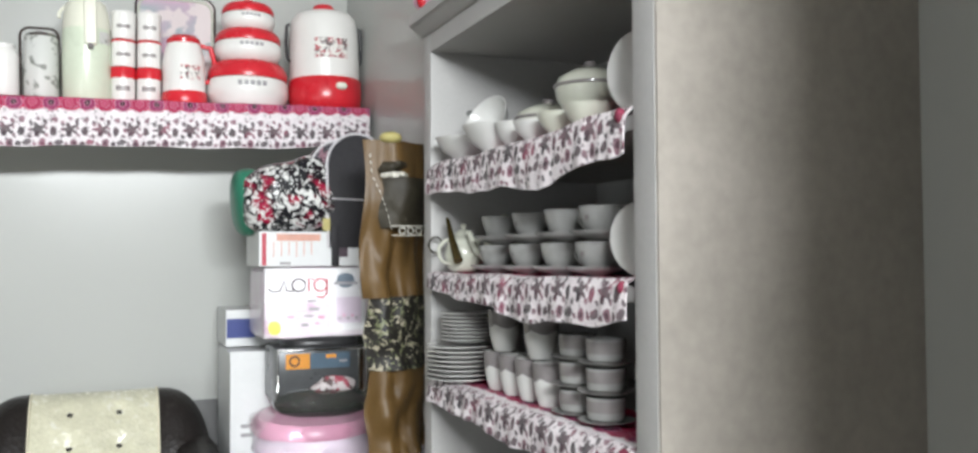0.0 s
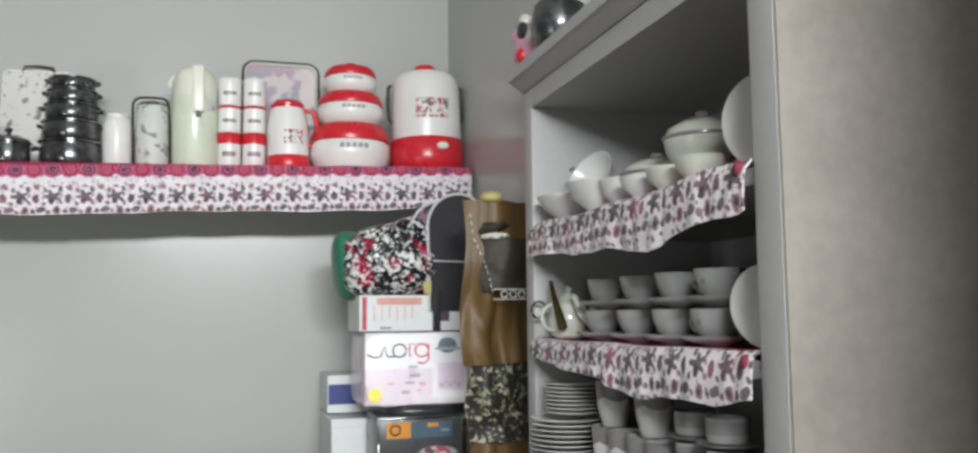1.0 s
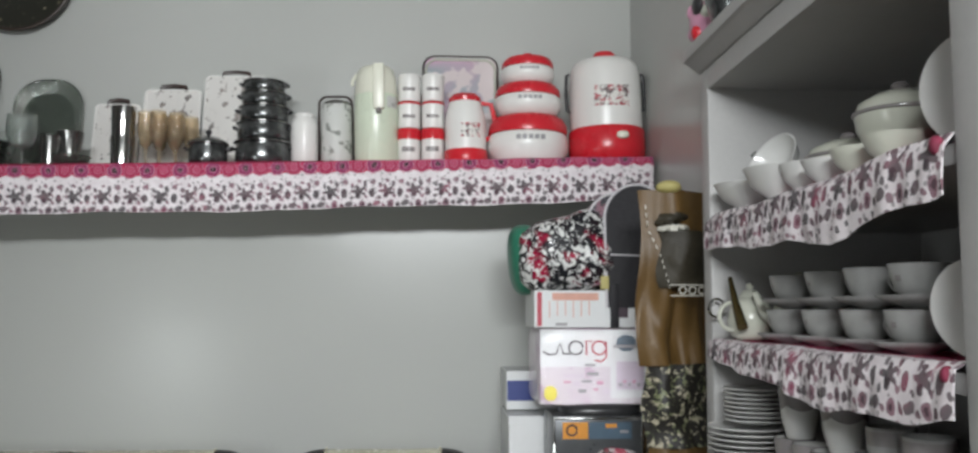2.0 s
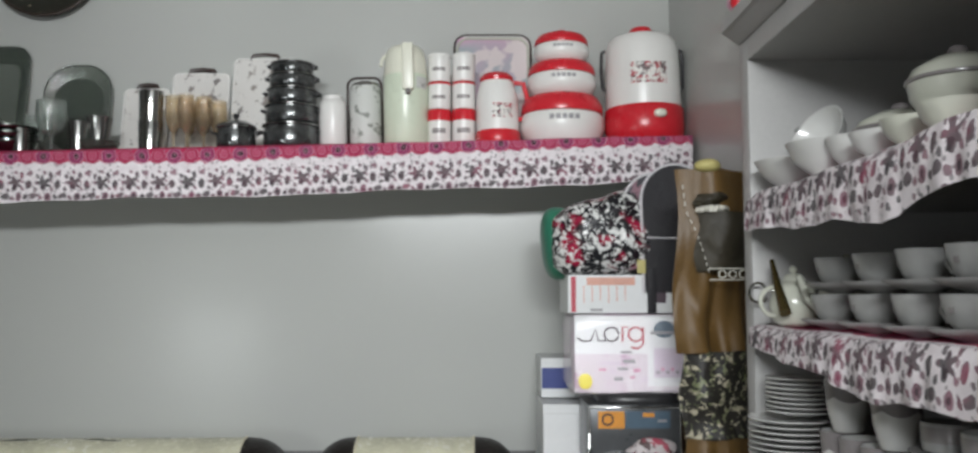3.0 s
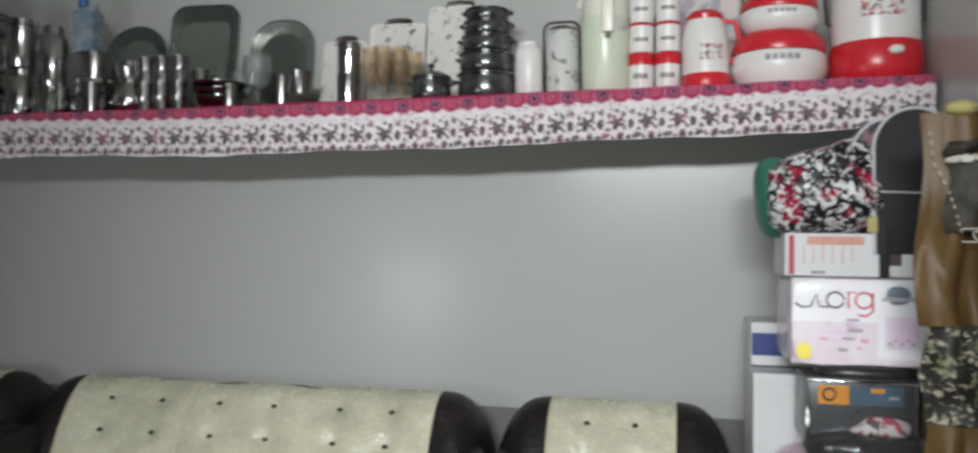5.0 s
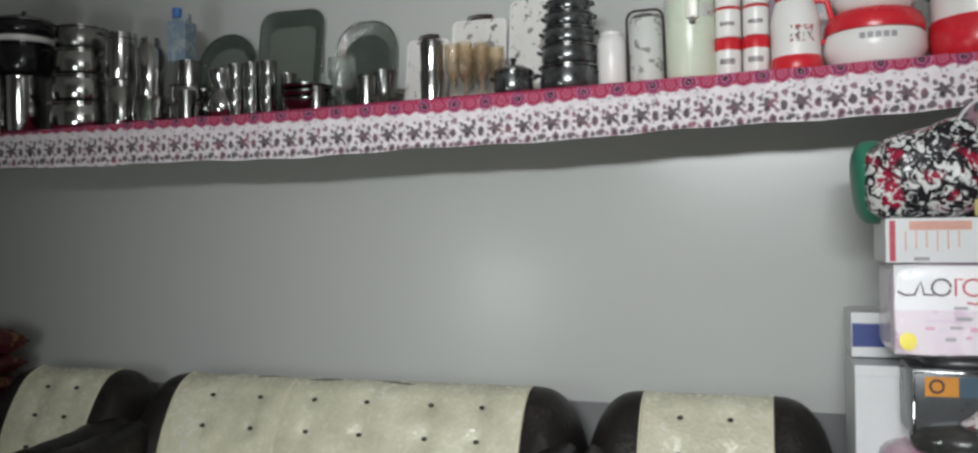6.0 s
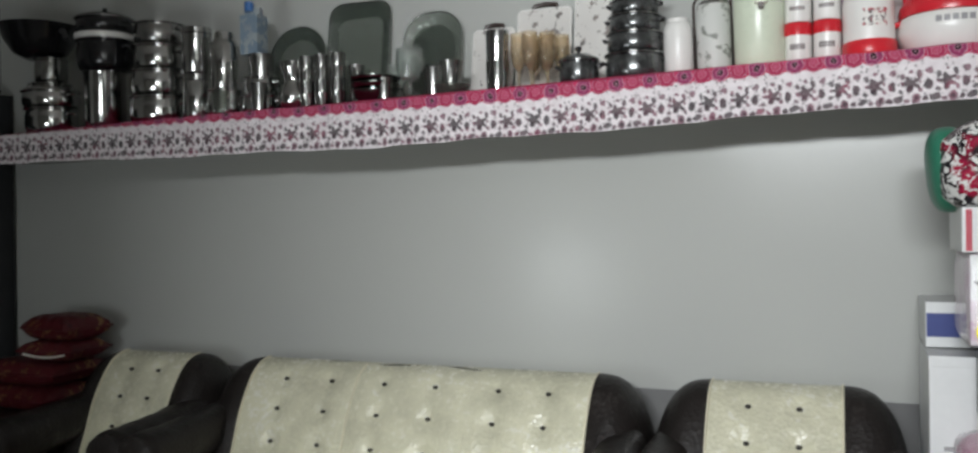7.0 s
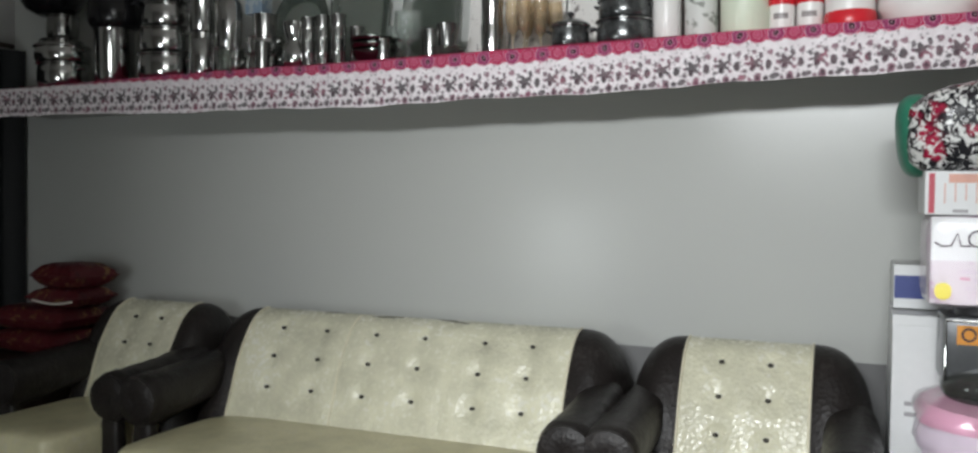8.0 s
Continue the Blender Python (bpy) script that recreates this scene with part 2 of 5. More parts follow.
CREAM_CHINA = surface("cream_china", (0.54, 0.55, 0.47), 0.18, vary=0.06, bump=0.01, rough_vary=0.04)
GREY_GLAZE = surface("grey_glaze", (0.24, 0.22, 0.22), 0.25, vary=0.25, bump=0.02)
GLASS = glass_like("clear_glass", (0.85, 0.9, 0.87), 0.03, 0.4, 25, 1.6)
GREEN_GLASS = glass_like("smoky_green_glass", (0.66, 0.71, 0.66), 0.05, 0.55, 22, 1.9)
GREEN_WELL = glass_like("dark_green_glass", (0.36, 0.42, 0.37), 0.05, 0.55, 22, 1.9)
DARK_GLASS = glass_like("dark_glass", (0.42, 0.45, 0.41), 0.05)
GOLD_GLASS = glass_like("amber_glass", (0.88, 0.77, 0.60), 0.03, 0.4, 25, 1.6)
FLORAL_WHITE = patch_print("floral_white_melamine", (0.72, 0.70, 0.67), ((0.10, 0.08, 0.08), (0.22, 0.2, 0.19), (0.3, 0.26, 0.24)), 30, 0.42)
FLORAL_STEEL = patch_print("floral_canister_print", (0.62, 0.63, 0.60), ((0.12, 0.13, 0.12), (0.3, 0.31, 0.28)), 22, 0.44)
FLORAL_RED = patch_print("rosette_print", (0.78, 0.76, 0.72), ((0.10, 0.22, 0.20), (0.50, 0.07, 0.09), (0.16, 0.12, 0.12)), 80, 0.48)
TRAY_PINK = patch_print("pink_tray_picture", (0.70, 0.62, 0.62), ((0.42, 0.28, 0.46), (0.60, 0.38, 0.50), (0.34, 0.42, 0.44)), 6, 0.52)
CARTON = surface("white_carton", (0.72, 0.73, 0.73), 0.5, vary=0.05, bump=0.04)
CARTON_PINK = patch_print("pink_carton_print", (0.66, 0.60, 0.64), ((0.50, 0.34, 0.47), (0.58, 0.44, 0.54), (0.70, 0.66, 0.68)), 12, 0.48)
BLUE = surface("blue_label", (0.03, 0.05, 0.22), 0.45, bump=0)
YELLOW = surface("yellow_label", (0.78, 0.68, 0.06), 0.5, bump=0)
ORANGE = surface("orange_label", (0.72, 0.30, 0.04), 0.45, vary=0.15, bump=0)
SALMON = surface("salmon_print", (0.68, 0.36, 0.28), 0.5, vary=0.2, bump=0)
RED_INK = surface("red_ink", (0.48, 0.05, 0.08), 0.5, bump=0)
DARK_INK = surface("dark_ink", (0.07, 0.045, 0.06), 0.5, bump=0)
GREY_INK = surface("grey_ink", (0.33, 0.32, 0.33), 0.5, bump=0)
PRINT_INK = surface("brown_grey_print", (0.20, 0.17, 0.17), 0.5, vary=0.3, bump=0)
TEAL_INK = surface("slate_blue_print", (0.08, 0.13, 0.18), 0.4, bump=0)
GREY_METAL = surface("grey_appliance_shell", (0.10, 0.105, 0.11), 0.3, 0.3, vary=0.25, bump=0.04)
WRAP = glass_like("clear_plastic_wrap", (0.98, 0.96, 0.97), 0.15)
PINK_PLASTIC = surface("pink_plastic", (0.62, 0.30, 0.42), 0.35, vary=0.12, bump=0.03)
LILAC = surface("lilac_plastic", (0.62, 0.54, 0.62), 0.3, vary=0.15, scale=10, bump=0.1, dist=0.02)
BAG_PRINT = patch_print("floral_bag_print", (0.70, 0.70, 0.68), ((0.012, 0.012, 0.014), (0.015, 0.015, 0.018), (0.02, 0.012, 0.016), (0.34, 0.015, 0.05)), 36, 0.54, 1.6, 0.22)
BAG_GREEN = surface("green_satin", (0.025, 0.17, 0.105), 0.4, vary=0.2, bump=0.15)
BAG_BLACK = surface("black_nylon", (0.009, 0.008, 0.011), 0.65, vary=0.3, bump=0.2)
MESH_GREY = patch_print("dark_mesh_print", (0.03, 0.027, 0.034), ((0.22, 0.20, 0.22), (0.30, 0.12, 0.16), (0.12, 0.1, 0.12)), 18, 0.5)
PALE_PIPING = surface("pale_piping", (0.62, 0.60, 0.62), 0.5, bump=0.1)
BROWN_CLOTH = surface("brown_satin", (0.128, 0.072, 0.021), 0.46, vary=0.3, scale=5, grain=160, bump=0.2, dist=0.006)
DARK_CLOTH = surface("dark_brown_panel", (0.036, 0.030, 0.018), 0.6, vary=0.35, bump=0.3)
APRON_PRINT = patch_print("black_cream_print", (0.018, 0.016, 0.013), ((0.50, 0.47, 0.40), (0.14, 0.16, 0.07), (0.42, 0.38, 0.28)), 60, 0.44, 0.8)
YELLOW_CLOTH = surface("yellow_knot", (0.50, 0.44, 0.17), 0.6, bump=0.2)
WHITE_TRIM = surface("white_lace", (0.7, 0.68, 0.6), 0.7, bump=0.2)
RED_CLOTH = surface("crimson_cotton", (0.17, 0.02, 0.045), 0.7, vary=0.4, scale=60, bump=0.3)
MAROON = patch_print("maroon_brocade", (0.085, 0.010, 0.014), ((0.16, 0.03, 0.02), (0.22, 0.12, 0.05), (0.05, 0.006, 0.01)), 26, 0.42, 1.0)
DARK_WOOD = surface("dark_wood", (0.035, 0.022, 0.016), 0.45, vary=0.4, scale=12, bump=0.1)
CURTAIN = surface("black_curtain_cloth", (0.012, 0.013, 0.014), 0.8, vary=0.3, bump=0.2)
BOTTLE_BLUE = surface("blue_cap_plastic", (0.05, 0.17, 0.45), 0.35, bump=0)
BOTTLE_PALE = patch_print("blue_label_carton", (0.20, 0.27, 0.34), ((0.05, 0.10, 0.20), (0.36, 0.40, 0.42)), 25, 0.48)
PLAQUE = patch_print("dark_woven_plate", (0.022, 0.022, 0.016), ((0.42, 0.38, 0.26), (0.3, 0.26, 0.18)), 45, 0.34)


# ---- mesh tools ----
def finish(bm, smooth=True):
    bmesh.ops.recalc_face_normals(bm, faces=bm.faces)
    for f in bm.faces:
        f.smooth = smooth
    return bm


def link_mesh(name, bm, material, smooth=True):
    finish(bm, smooth)
    me = bpy.data.meshes.new(name)
    bm.to_mesh(me)
    bm.free()
    me.materials.append(material)
    if smooth:
        me.set_sharp_from_angle(angle=radians(42))
    return new(name, me)


def part(name, bm, material, parent, label="", smooth=True):
    ob = link_mesh(name, bm, material, smooth)
    ob.parent = parent
    if label:
        tagged(ob, label)
    return ob


def thing(name, place, label, category, group="", rz=0.0, rx=0.0, ry=0.0):
    ob = new(name)
    ob.empty_display_size = 0.05
    ob.matrix_world = pose(*place, rx, ry, rz)
    return tagged(ob, label, category, group)


def setting(name, bm, material, label=""):
    ob = link_mesh(name, bm, material, False)
    return tagged(ob, label, kind="structure")


def box(bm, x0, y0, z0, x1, y1, z1, bevel=0.0, seg=2):
    m = Matrix.Translation(((x0 + x1) / 2, (y0 + y1) / 2, (z0 + z1) / 2)) @ Matrix.Diagonal((abs(x1 - x0), abs(y1 - y0), abs(z1 - z0), 1))
    made = bmesh.ops.create_cube(bm, size=1, matrix=m)
    if bevel:
        edges = list({e for v in made["verts"] for e in v.link_edges})
        bmesh.ops.bevel(bm, geom=edges, offset=bevel, segments=seg, profile=0.6, affect="EDGES")
    return bm


def boxed(*a, **k):
    return box(bmesh.new(), *a, **k)


def lathe(profile, seg=32, cap=True, squash=1.0, bm=None, at=(0, 0, 0)):
    """A body of revolution about z from (radius, height) pairs."""
    bm = bm or bmesh.new()
    rings = []
    for r, z in profile:
        rings.append([bm.verts.new((at[0] + r * math.cos(2 * math.pi * k / seg), at[1] + squash * r * math.sin(2 * math.pi * k / seg), at[2] + z)) for k in range(seg)])
    for a, b in zip(rings, rings[1:]):
        for k in range(seg):
            bm.faces.new((a[k], a[(k + 1) % seg], b[(k + 1) % seg], b[k]))
    if cap:
        bm.faces.new(rings[0][::-1])
        bm.faces.new(rings[-1])
    return bm


def shell(profile, wall=0.003, seg=32, squash=1.0):
    """An open vessel: the profile outside and the same set in by the wall inside."""
    inner = [(max(r - wall, 0.001), z + (wall if k == 0 else 0)) for k, (r, z) in enumerate(profile)]
    return lathe(profile + inner[::-1], seg, True, squash)


def tube(points, r, seg=8, bm=None, closed=False):
    bm = bm or bmesh.new()
    pts = [Vector(p) for p in points]
    rings, side = [], None
    n = len(pts)
    for k, p in enumerate(pts):
        d = (pts[(k + 1) % n] - pts[k - 1]) if closed else (pts[min(k + 1, n - 1)] - pts[max(k - 1, 0)])
        d.normalize()
        ref = side if side is not None else (Vector((0, 0, 1)) if abs(d.z) < 0.9 else Vector((1, 0, 0)))
        a = (ref - d * ref.dot(d)).normalized()
        side = a
        b = d.cross(a)
        rr = r(k / max(n - 1, 1)) if callable(r) else r
        rings.append([bm.verts.new(p + rr * (a * math.cos(2 * math.pi * i / seg) + b * math.sin(2 * math.pi * i / seg))) for i in range(seg)])
    pairs = list(zip(rings, rings[1:])) + ([(rings[-1], rings[0])] if closed else [])
    for a, b in pairs:
        for i in range(seg):
            bm.faces.new((a[i], a[(i + 1) % seg], b[(i + 1) % seg], b[i]))
    if not closed:
        bm.faces.new(rings[0][::-1])
        bm.faces.new(rings[-1])
    return bm


def arc(cx, cy, cz, rx, rz, a0, a1, n=14, plane="xz"):
    out = []
    for k in range(n + 1):
        a = radians(a0 + (a1 - a0) * k / n)
        c, s = rx * math.cos(a), rz * math.sin(a)
        out.append((cx + c, cy, cz + s) if plane == "xz" else (cx, cy + c, cz + s) if plane == "yz" else (cx + c, cy + s, cz))
    return out


def superpill(sx, sy, sz, power=2.6, seg=28, rings=16, bm=None, at=(0, 0, 0), wobble=0.0, seed=0):
    """A puffy rounded block of the half sizes given."""
    bm = bm or bmesh.new()
    grid = []

    def sp(c):
        return math.copysign(abs(c) ** (2 / power), c)

    for j in range(rings + 1):
        t = -math.pi / 2 + math.pi * j / rings
        row = []
        for k in range(seg):
            a = 2 * math.pi * k / seg
            q = Vector((sx * sp(math.cos(t)) * sp(math.cos(a)), sy * sp(math.cos(t)) * sp(math.sin(a)), sz * sp(math.sin(t))))
            if wobble:
                q *= 1 + wobble * noise.noise(Vector((q.x * 14 + seed, q.y * 14, q.z * 14)))
            row.append(bm.verts.new(Vector(at) + q))
        grid.append(row)
    for a, b in zip(grid, grid[1:]):
        for k in range(seg):
            bm.faces.new((a[k], a[(k + 1) % seg], b[(k + 1) % seg], b[k]))
    bmesh.ops.remove_doubles(bm, verts=bm.verts, dist=1e-5)
    return bm


def sheet(nu, nv, at, thick=0.003, uv=None):
    """A cloth of at(s, t) places, s and t from 0 to 1, with thickness; uv(s, t) in metres."""
    bm = bmesh.new()
    layer = bm.loops.layers.uv.new("UVMap")
    P = [[Vector(at(i / nu, j / nv)) for j in range(nv + 1)] for i in range(nu + 1)]
    N = []
    for i in range(nu + 1):
        row = []
        for j in range(nv + 1):
            du = P[min(i + 1, nu)][j] - P[max(i - 1, 0)][j]
            dv = P[i][min(j + 1, nv)] - P[i][max(j - 1, 0)]
            row.append(du.cross(dv).normalized())
        N.append(row)
    F = [[bm.verts.new(P[i][j]) for j in range(nv + 1)] for i in range(nu + 1)]
    B = [[bm.verts.new(P[i][j] - thick * N[i][j]) for j in range(nv + 1)] for i in range(nu + 1)]

    def face(vs, st):
        f = bm.faces.new(vs)
        for lp, (a, b) in zip(f.loops, st):
            lp[layer].uv = uv(a, b) if uv else (a, b)

    for i in range(nu):
        for j in range(nv):
            st = [(i / nu, j / nv), ((i + 1) / nu, j / nv), ((i + 1) / nu, (j + 1) / nv), (i / nu, (j + 1) / nv)]
            face((F[i][j], F[i + 1][j], F[i + 1][j + 1], F[i][j + 1]), st)
            face((B[i][j + 1], B[i + 1][j + 1], B[i + 1][j], B[i][j]), st[::-1])
    for i in range(nu):
        for j in (0, nv):
            face((F[i][j], F[i + 1][j], B[i + 1][j], B[i][j]), [(i / nu, j / nv), ((i + 1) / nu, j / nv)] + [((i + 1) / nu, j / nv), (i / nu, j / nv)])
    for j in range(nv):
        for i in (0, nu):
            face((F[i][j], F[i][j + 1], B[i][j + 1], B[i][j]), [(i / nu, j / nv), (i / nu, (j + 1) / nv)] + [(i / nu, (j + 1) / nv), (i / nu, j / nv)])
    return bm


def slab(outline, y0, y1):
    """A flat plate with an outline in x, z, from y0 to y1."""
    bm = bmesh.new()
    a = [bm.verts.new((x, y0, z)) for x, z in outline]
    b = [bm.verts.new((x, y1, z)) for x, z in outline]
    bm.faces.new(a)
    bm.faces.new(b[::-1])
    n = len(a)
    for k in range(n):
        bm.faces.new((a[k], b[k], b[(k + 1) % n], a[(k + 1) % n]))
    return bm


def round_rect(x0, z0, x1, z1, r, n=6):
    out = []
    for cx, cz, a0 in ((x1 - r, z1 - r, 0), (x0 + r, z1 - r, 90), (x0 + r, z0 + r, 180), (x1 - r, z0 + r, 270)):
        for k in range(n + 1):
            a = radians(a0 + 90 * k / n)
            out.append((cx + r * math.cos(a), cz + r * math.sin(a)))
    return out


def curved_label(r, z0, z1, a0, a1, n=10, lift=0.0012):
    """A label that wraps a round body of radius r between two angles (degrees, -90 faces the room)."""
    bm = bmesh.new()
    rows = []
    for rr in (r + lift, r + 0.0002):
        rows.append([[bm.verts.new((rr * math.cos(radians(a0 + (a1 - a0) * k / n)), rr * math.sin(radians(a0 + (a1 - a0) * k / n)), z)) for z in (z0, z1)] for k in range(n + 1)])
    for k in range(n):
        o, i = rows
        bm.faces.new((o[k][0], o[k + 1][0], o[k + 1][1], o[k][1]))
        bm.faces.new((i[k][1], i[k + 1][1], i[k + 1][0], i[k][0]))
        bm.faces.new((o[k][1], o[k + 1][1], i[k + 1][1], i[k][1]))
        bm.faces.new((o[k][0], i[k][0], i[k + 1][0], o[k + 1][0]))
    return bm

# ---- the room ----
def slabs(name, boxes, material, label=""):
    bm = bmesh.new()
    for b in boxes:
        box(bm, *b)
    return setting(name, bm, material, label)


slabs("wall_north", [(-4.4, 3.23, 0, 0.8, 3.4, 3.0)], WALL, "pale grey painted back wall with a darker grey dado")
slabs("wall_east", [(0.27, 1.86, 0, 0.8, 3.23, 3.0), (0.672, -2.5, 0, 0.8, 1.86, 3.0)], WALL, "pale grey painted side wall that steps back behind the cabinet")
slabs("wall_west", [(-4.4, -2.5, 0, -4.22, 3.23, 3.0)], ROOM_PAINT, "mid grey painted side wall")
slabs("wall_south", [(-4.4, -2.65, 0, 0.8, -2.5, 3.0)], ROOM_PAINT, "unseen mid grey painted wall that closes the place at the back")
# Unseen partition, added to shade the cabinet's outer side and the far left.
slabs("wall_baffle", [(-4.22, -0.05, 0, -2.64, 0.1, 3.0), (-2.0, -0.05, 0, -1.46, 0.1, 3.0), (-2.64, -0.05, 0, -2.0, 0.1, 0.8), (-2.64, -0.05, 1.4, -2.0, 0.1, 3.0), (0.03, -0.05, 0, 0.672, 0.1, 3.0)], ROOM_PAINT, "unseen mid grey partition added to shape the lamp light, with a wide opening and a small window")
slabs("floor", [(-4.4, -2.65, -0.1, 0.8, 3.4, 0.0)], FLOOR, "grey cement floor")
slabs("ceiling", [(-4.4, -2.65, 3.0, 0.8, 3.4, 3.1)], CEILING, "off-white ceiling")


# ---- wall shelf with its printed cloth ----
def shelf_top(x):
    return 1.966 + 0.022 * x


def hem(x):
    """Height of the cloth's lower edge; it sags in the middle."""
    s = (x + 3.8) / 4.05
    return 1.757 + 0.024 * max(0.0, 0.25 - s) + 0.085 * max(0.0, s - 0.42) ** 1.35 * 1.75 + 0.003 * math.sin(x * 7.0) + 0.002 * math.sin(x * 23)


wall_shelf = thing("wall_shelf", (0, 3.03, 1.8), "long concrete wall shelf with a printed cloth over its edge", "shelf")
bm = bmesh.new()
for x0, x1 in ((-3.95, 0.255),):
    v = [bm.verts.new((x, y, shelf_top(x) - dz)) for x in (x0, x1) for y in (2.84, 3.23) for dz in (0.004, 0.09)]
    for q in ((0, 1, 3, 2), (4, 6, 7, 5), (0, 4, 5, 1), (2, 3, 7, 6), (0, 2, 6, 4), (1, 5, 7, 3)):
        bm.faces.new([v[k] for k in q])
board = part("board", bm, CABINET, wall_shelf, smooth=False)
board.matrix_parent_inverse = wall_shelf.matrix_world.inverted()


def cloth_front(s, t):
    x = -3.955 + 4.21 * s
    fall = shelf_top(x) + 0.004 - hem(x)
    drop = t * (fall + 0.2)
    ripple = 0.004 * math.sin(x * 31 + 2 * math.sin(x * 5)) + 0.003 * math.sin(x * 57)
    if drop < 0.2:
        return (x, 3.03 - drop, shelf_top(x) + 0.001)
    d = drop - 0.2
    return (x, 2.826 + ripple * (d / 0.15), shelf_top(x) + 0.003 - d)


def cloth_uv(s, t):
    x = -3.955 + 4.21 * s
    fall = shelf_top(x) + 0.004 - hem(x)
    skew = 0.006 - 0.06 * max(0.0, (x + 3.805) / 4.06 - 0.4) - 0.03 * max(0.0, -1.4 - x)
    return (x, 0.165 - (t * (fall + 0.2) - 0.2) + skew - 0.012)


cloth = part("cloth", sheet(220, 14, cloth_front, 0.002, cloth_uv), CLOTH, wall_shelf, "white cotton cloth printed with dark sprigs and a crimson border")
cloth.matrix_parent_inverse = wall_shelf.matrix_world.inverted()


# ---- built-in crockery cabinet ----
cabinet = thing("crockery_cabinet", (0.38, 1.32, 0.0), "grey painted built-in open cabinet full of white crockery", "cabinet")


def cab(name, bm, mat=CABINET, label="", smooth=True):
    ob = part(name, bm, mat, cabinet, label, smooth)
    ob.matrix_parent_inverse = cabinet.matrix_world.inverted()
    return ob


cab("side_panel", boxed(0.13, 0.784, 0, 0.672, 0.845, 2.0, bevel=0.0025))
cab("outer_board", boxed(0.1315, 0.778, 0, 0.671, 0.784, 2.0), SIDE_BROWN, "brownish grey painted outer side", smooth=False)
cab("side_panel", boxed(0.13, 1.80, 0, 0.63, 1.858, 2.0, bevel=0.006))
cab("back_panel", boxed(0.612, 0.845, 0, 0.628, 1.80, 2.0))
cab("top_panel", boxed(0.131, 0.845, 1.952, 0.612, 1.80, 1.998))
bm = bmesh.new()
prof = [(0.67, 2.0), (0.128, 2.0), (0.122, 2.004), (0.10, 2.022), (0.092, 2.026), (0.092, 2.052), (0.67, 2.052)]
ends = [[bm.verts.new((x, y, z)) for x, z in prof] for y in (0.745, 1.86)]
bm.faces.new(ends[0])
bm.faces.new(ends[1][::-1])
for k in range(len(prof)):
    j = (k + 1) % len(prof)
    bm.faces.new((ends[0][k], ends[1][k], ends[1][j], ends[0][j]))
cab("cornice", bm, smooth=False)
cab("base", boxed(0.16, 0.845, 0.0, 0.612, 1.80, 0.1))
SHELVES = (1.655, 1.383, 1.118, 0.86, 0.6, 0.35)
for z in SHELVES:
    cab("shelf", boxed(0.135, 0.846, z - 0.03, 0.611, 1.799, z - 0.004, bevel=0.003))


def shelf_cloth(z, sag_far, sag_mid, sag_near, lift, seed):
    """Printed strip over a shelf's front edge; sags given from far to near."""
    def fall(s):
        a = sag_far + (sag_mid - sag_far) * min(1, s * 1.5) if s < 0.67 else sag_mid + (sag_near - sag_mid) * (s - 0.67) / 0.33
        return a + 0.003 * math.sin(s * 21 + seed) + 0.0015 * math.sin(s * 47 + 2 * seed)

    def top(s):
        return z + lift * max(0.0, s - 0.75) * 4 + 0.003 * math.sin(s * 17 + seed)

    def at(s, t):
        y = 1.797 - 0.948 * s
        d = t * (fall(s) + 0.2)
        fold = 0.002 * math.sin(s * 36 + seed) + 0.0015 * math.sin(s * 71 + seed) + 0.007 * noise.noise(Vector((s * 30, seed, d * 12)))
        if d < 0.2:
            return (0.328 - d, y, z + 0.001 + (top(s) - z) * (d / 0.2) ** 3)
        d -= 0.2
        return (0.122 + fold * min(1, d / 0.06) - 0.006 * math.sin(math.pi * min(1, d / 0.12)), y, top(s) - d)

    def uv(s, t):
        return (0.948 * s + seed, 0.262 - (t * (fall(s) + 0.2) - 0.2))

    ob = cab("shelf_cloth", sheet(110, 14, at, 0.002, uv), CLOTH_PLAIN, "crumpled white cotton strip printed with dark sprigs")
    cab("cloth_knot", superpill(0.009, 0.009, 0.012, 2.2, 18, 10, at=(0.119, 0.866, z - 0.008), wobble=0.3, seed=seed), RED_CLOTH, "crimson knotted cloth corner")
    return ob


shelf_cloth(1.657, 0.07, 0.10, 0.07, 0.006, 0.0)
shelf_cloth(1.385, 0.035, 0.085, 0.068, 0.008, 1.7)
shelf_cloth(1.120, 0.05, 0.07, 0.07, 0.0, 3.1)


# ---- sofas ----
def back_profile(t):
    """The back's section, front foot to top to rear foot: y from the front foot, z."""
    P = [(0.0, 0.50), (0.01, 0.56), (0.055, 0.68), (0.10, 0.80), (0.165, 0.905), (0.225, 0.958), (0.30, 0.975), (0.37, 0.945), (0.405, 0.86), (0.41, 0.6), (0.40, 0.12)]
    k = t * (len(P) - 1)
    i = min(int(k), len(P) - 2)
    f = k - i
    p0, p1, p2, p3 = (P[max(i - 1, 0)], P[i], P[i + 1], P[min(i + 2, len(P) - 1)])
    return tuple(0.5 * (2 * b + (c - a) * f + (2 * a - 5 * b + 4 * c - d) * f * f + (3 * b - a - 3 * c + d) * f ** 3) for a, b, c, d in zip(p0, p1, p2, p3))


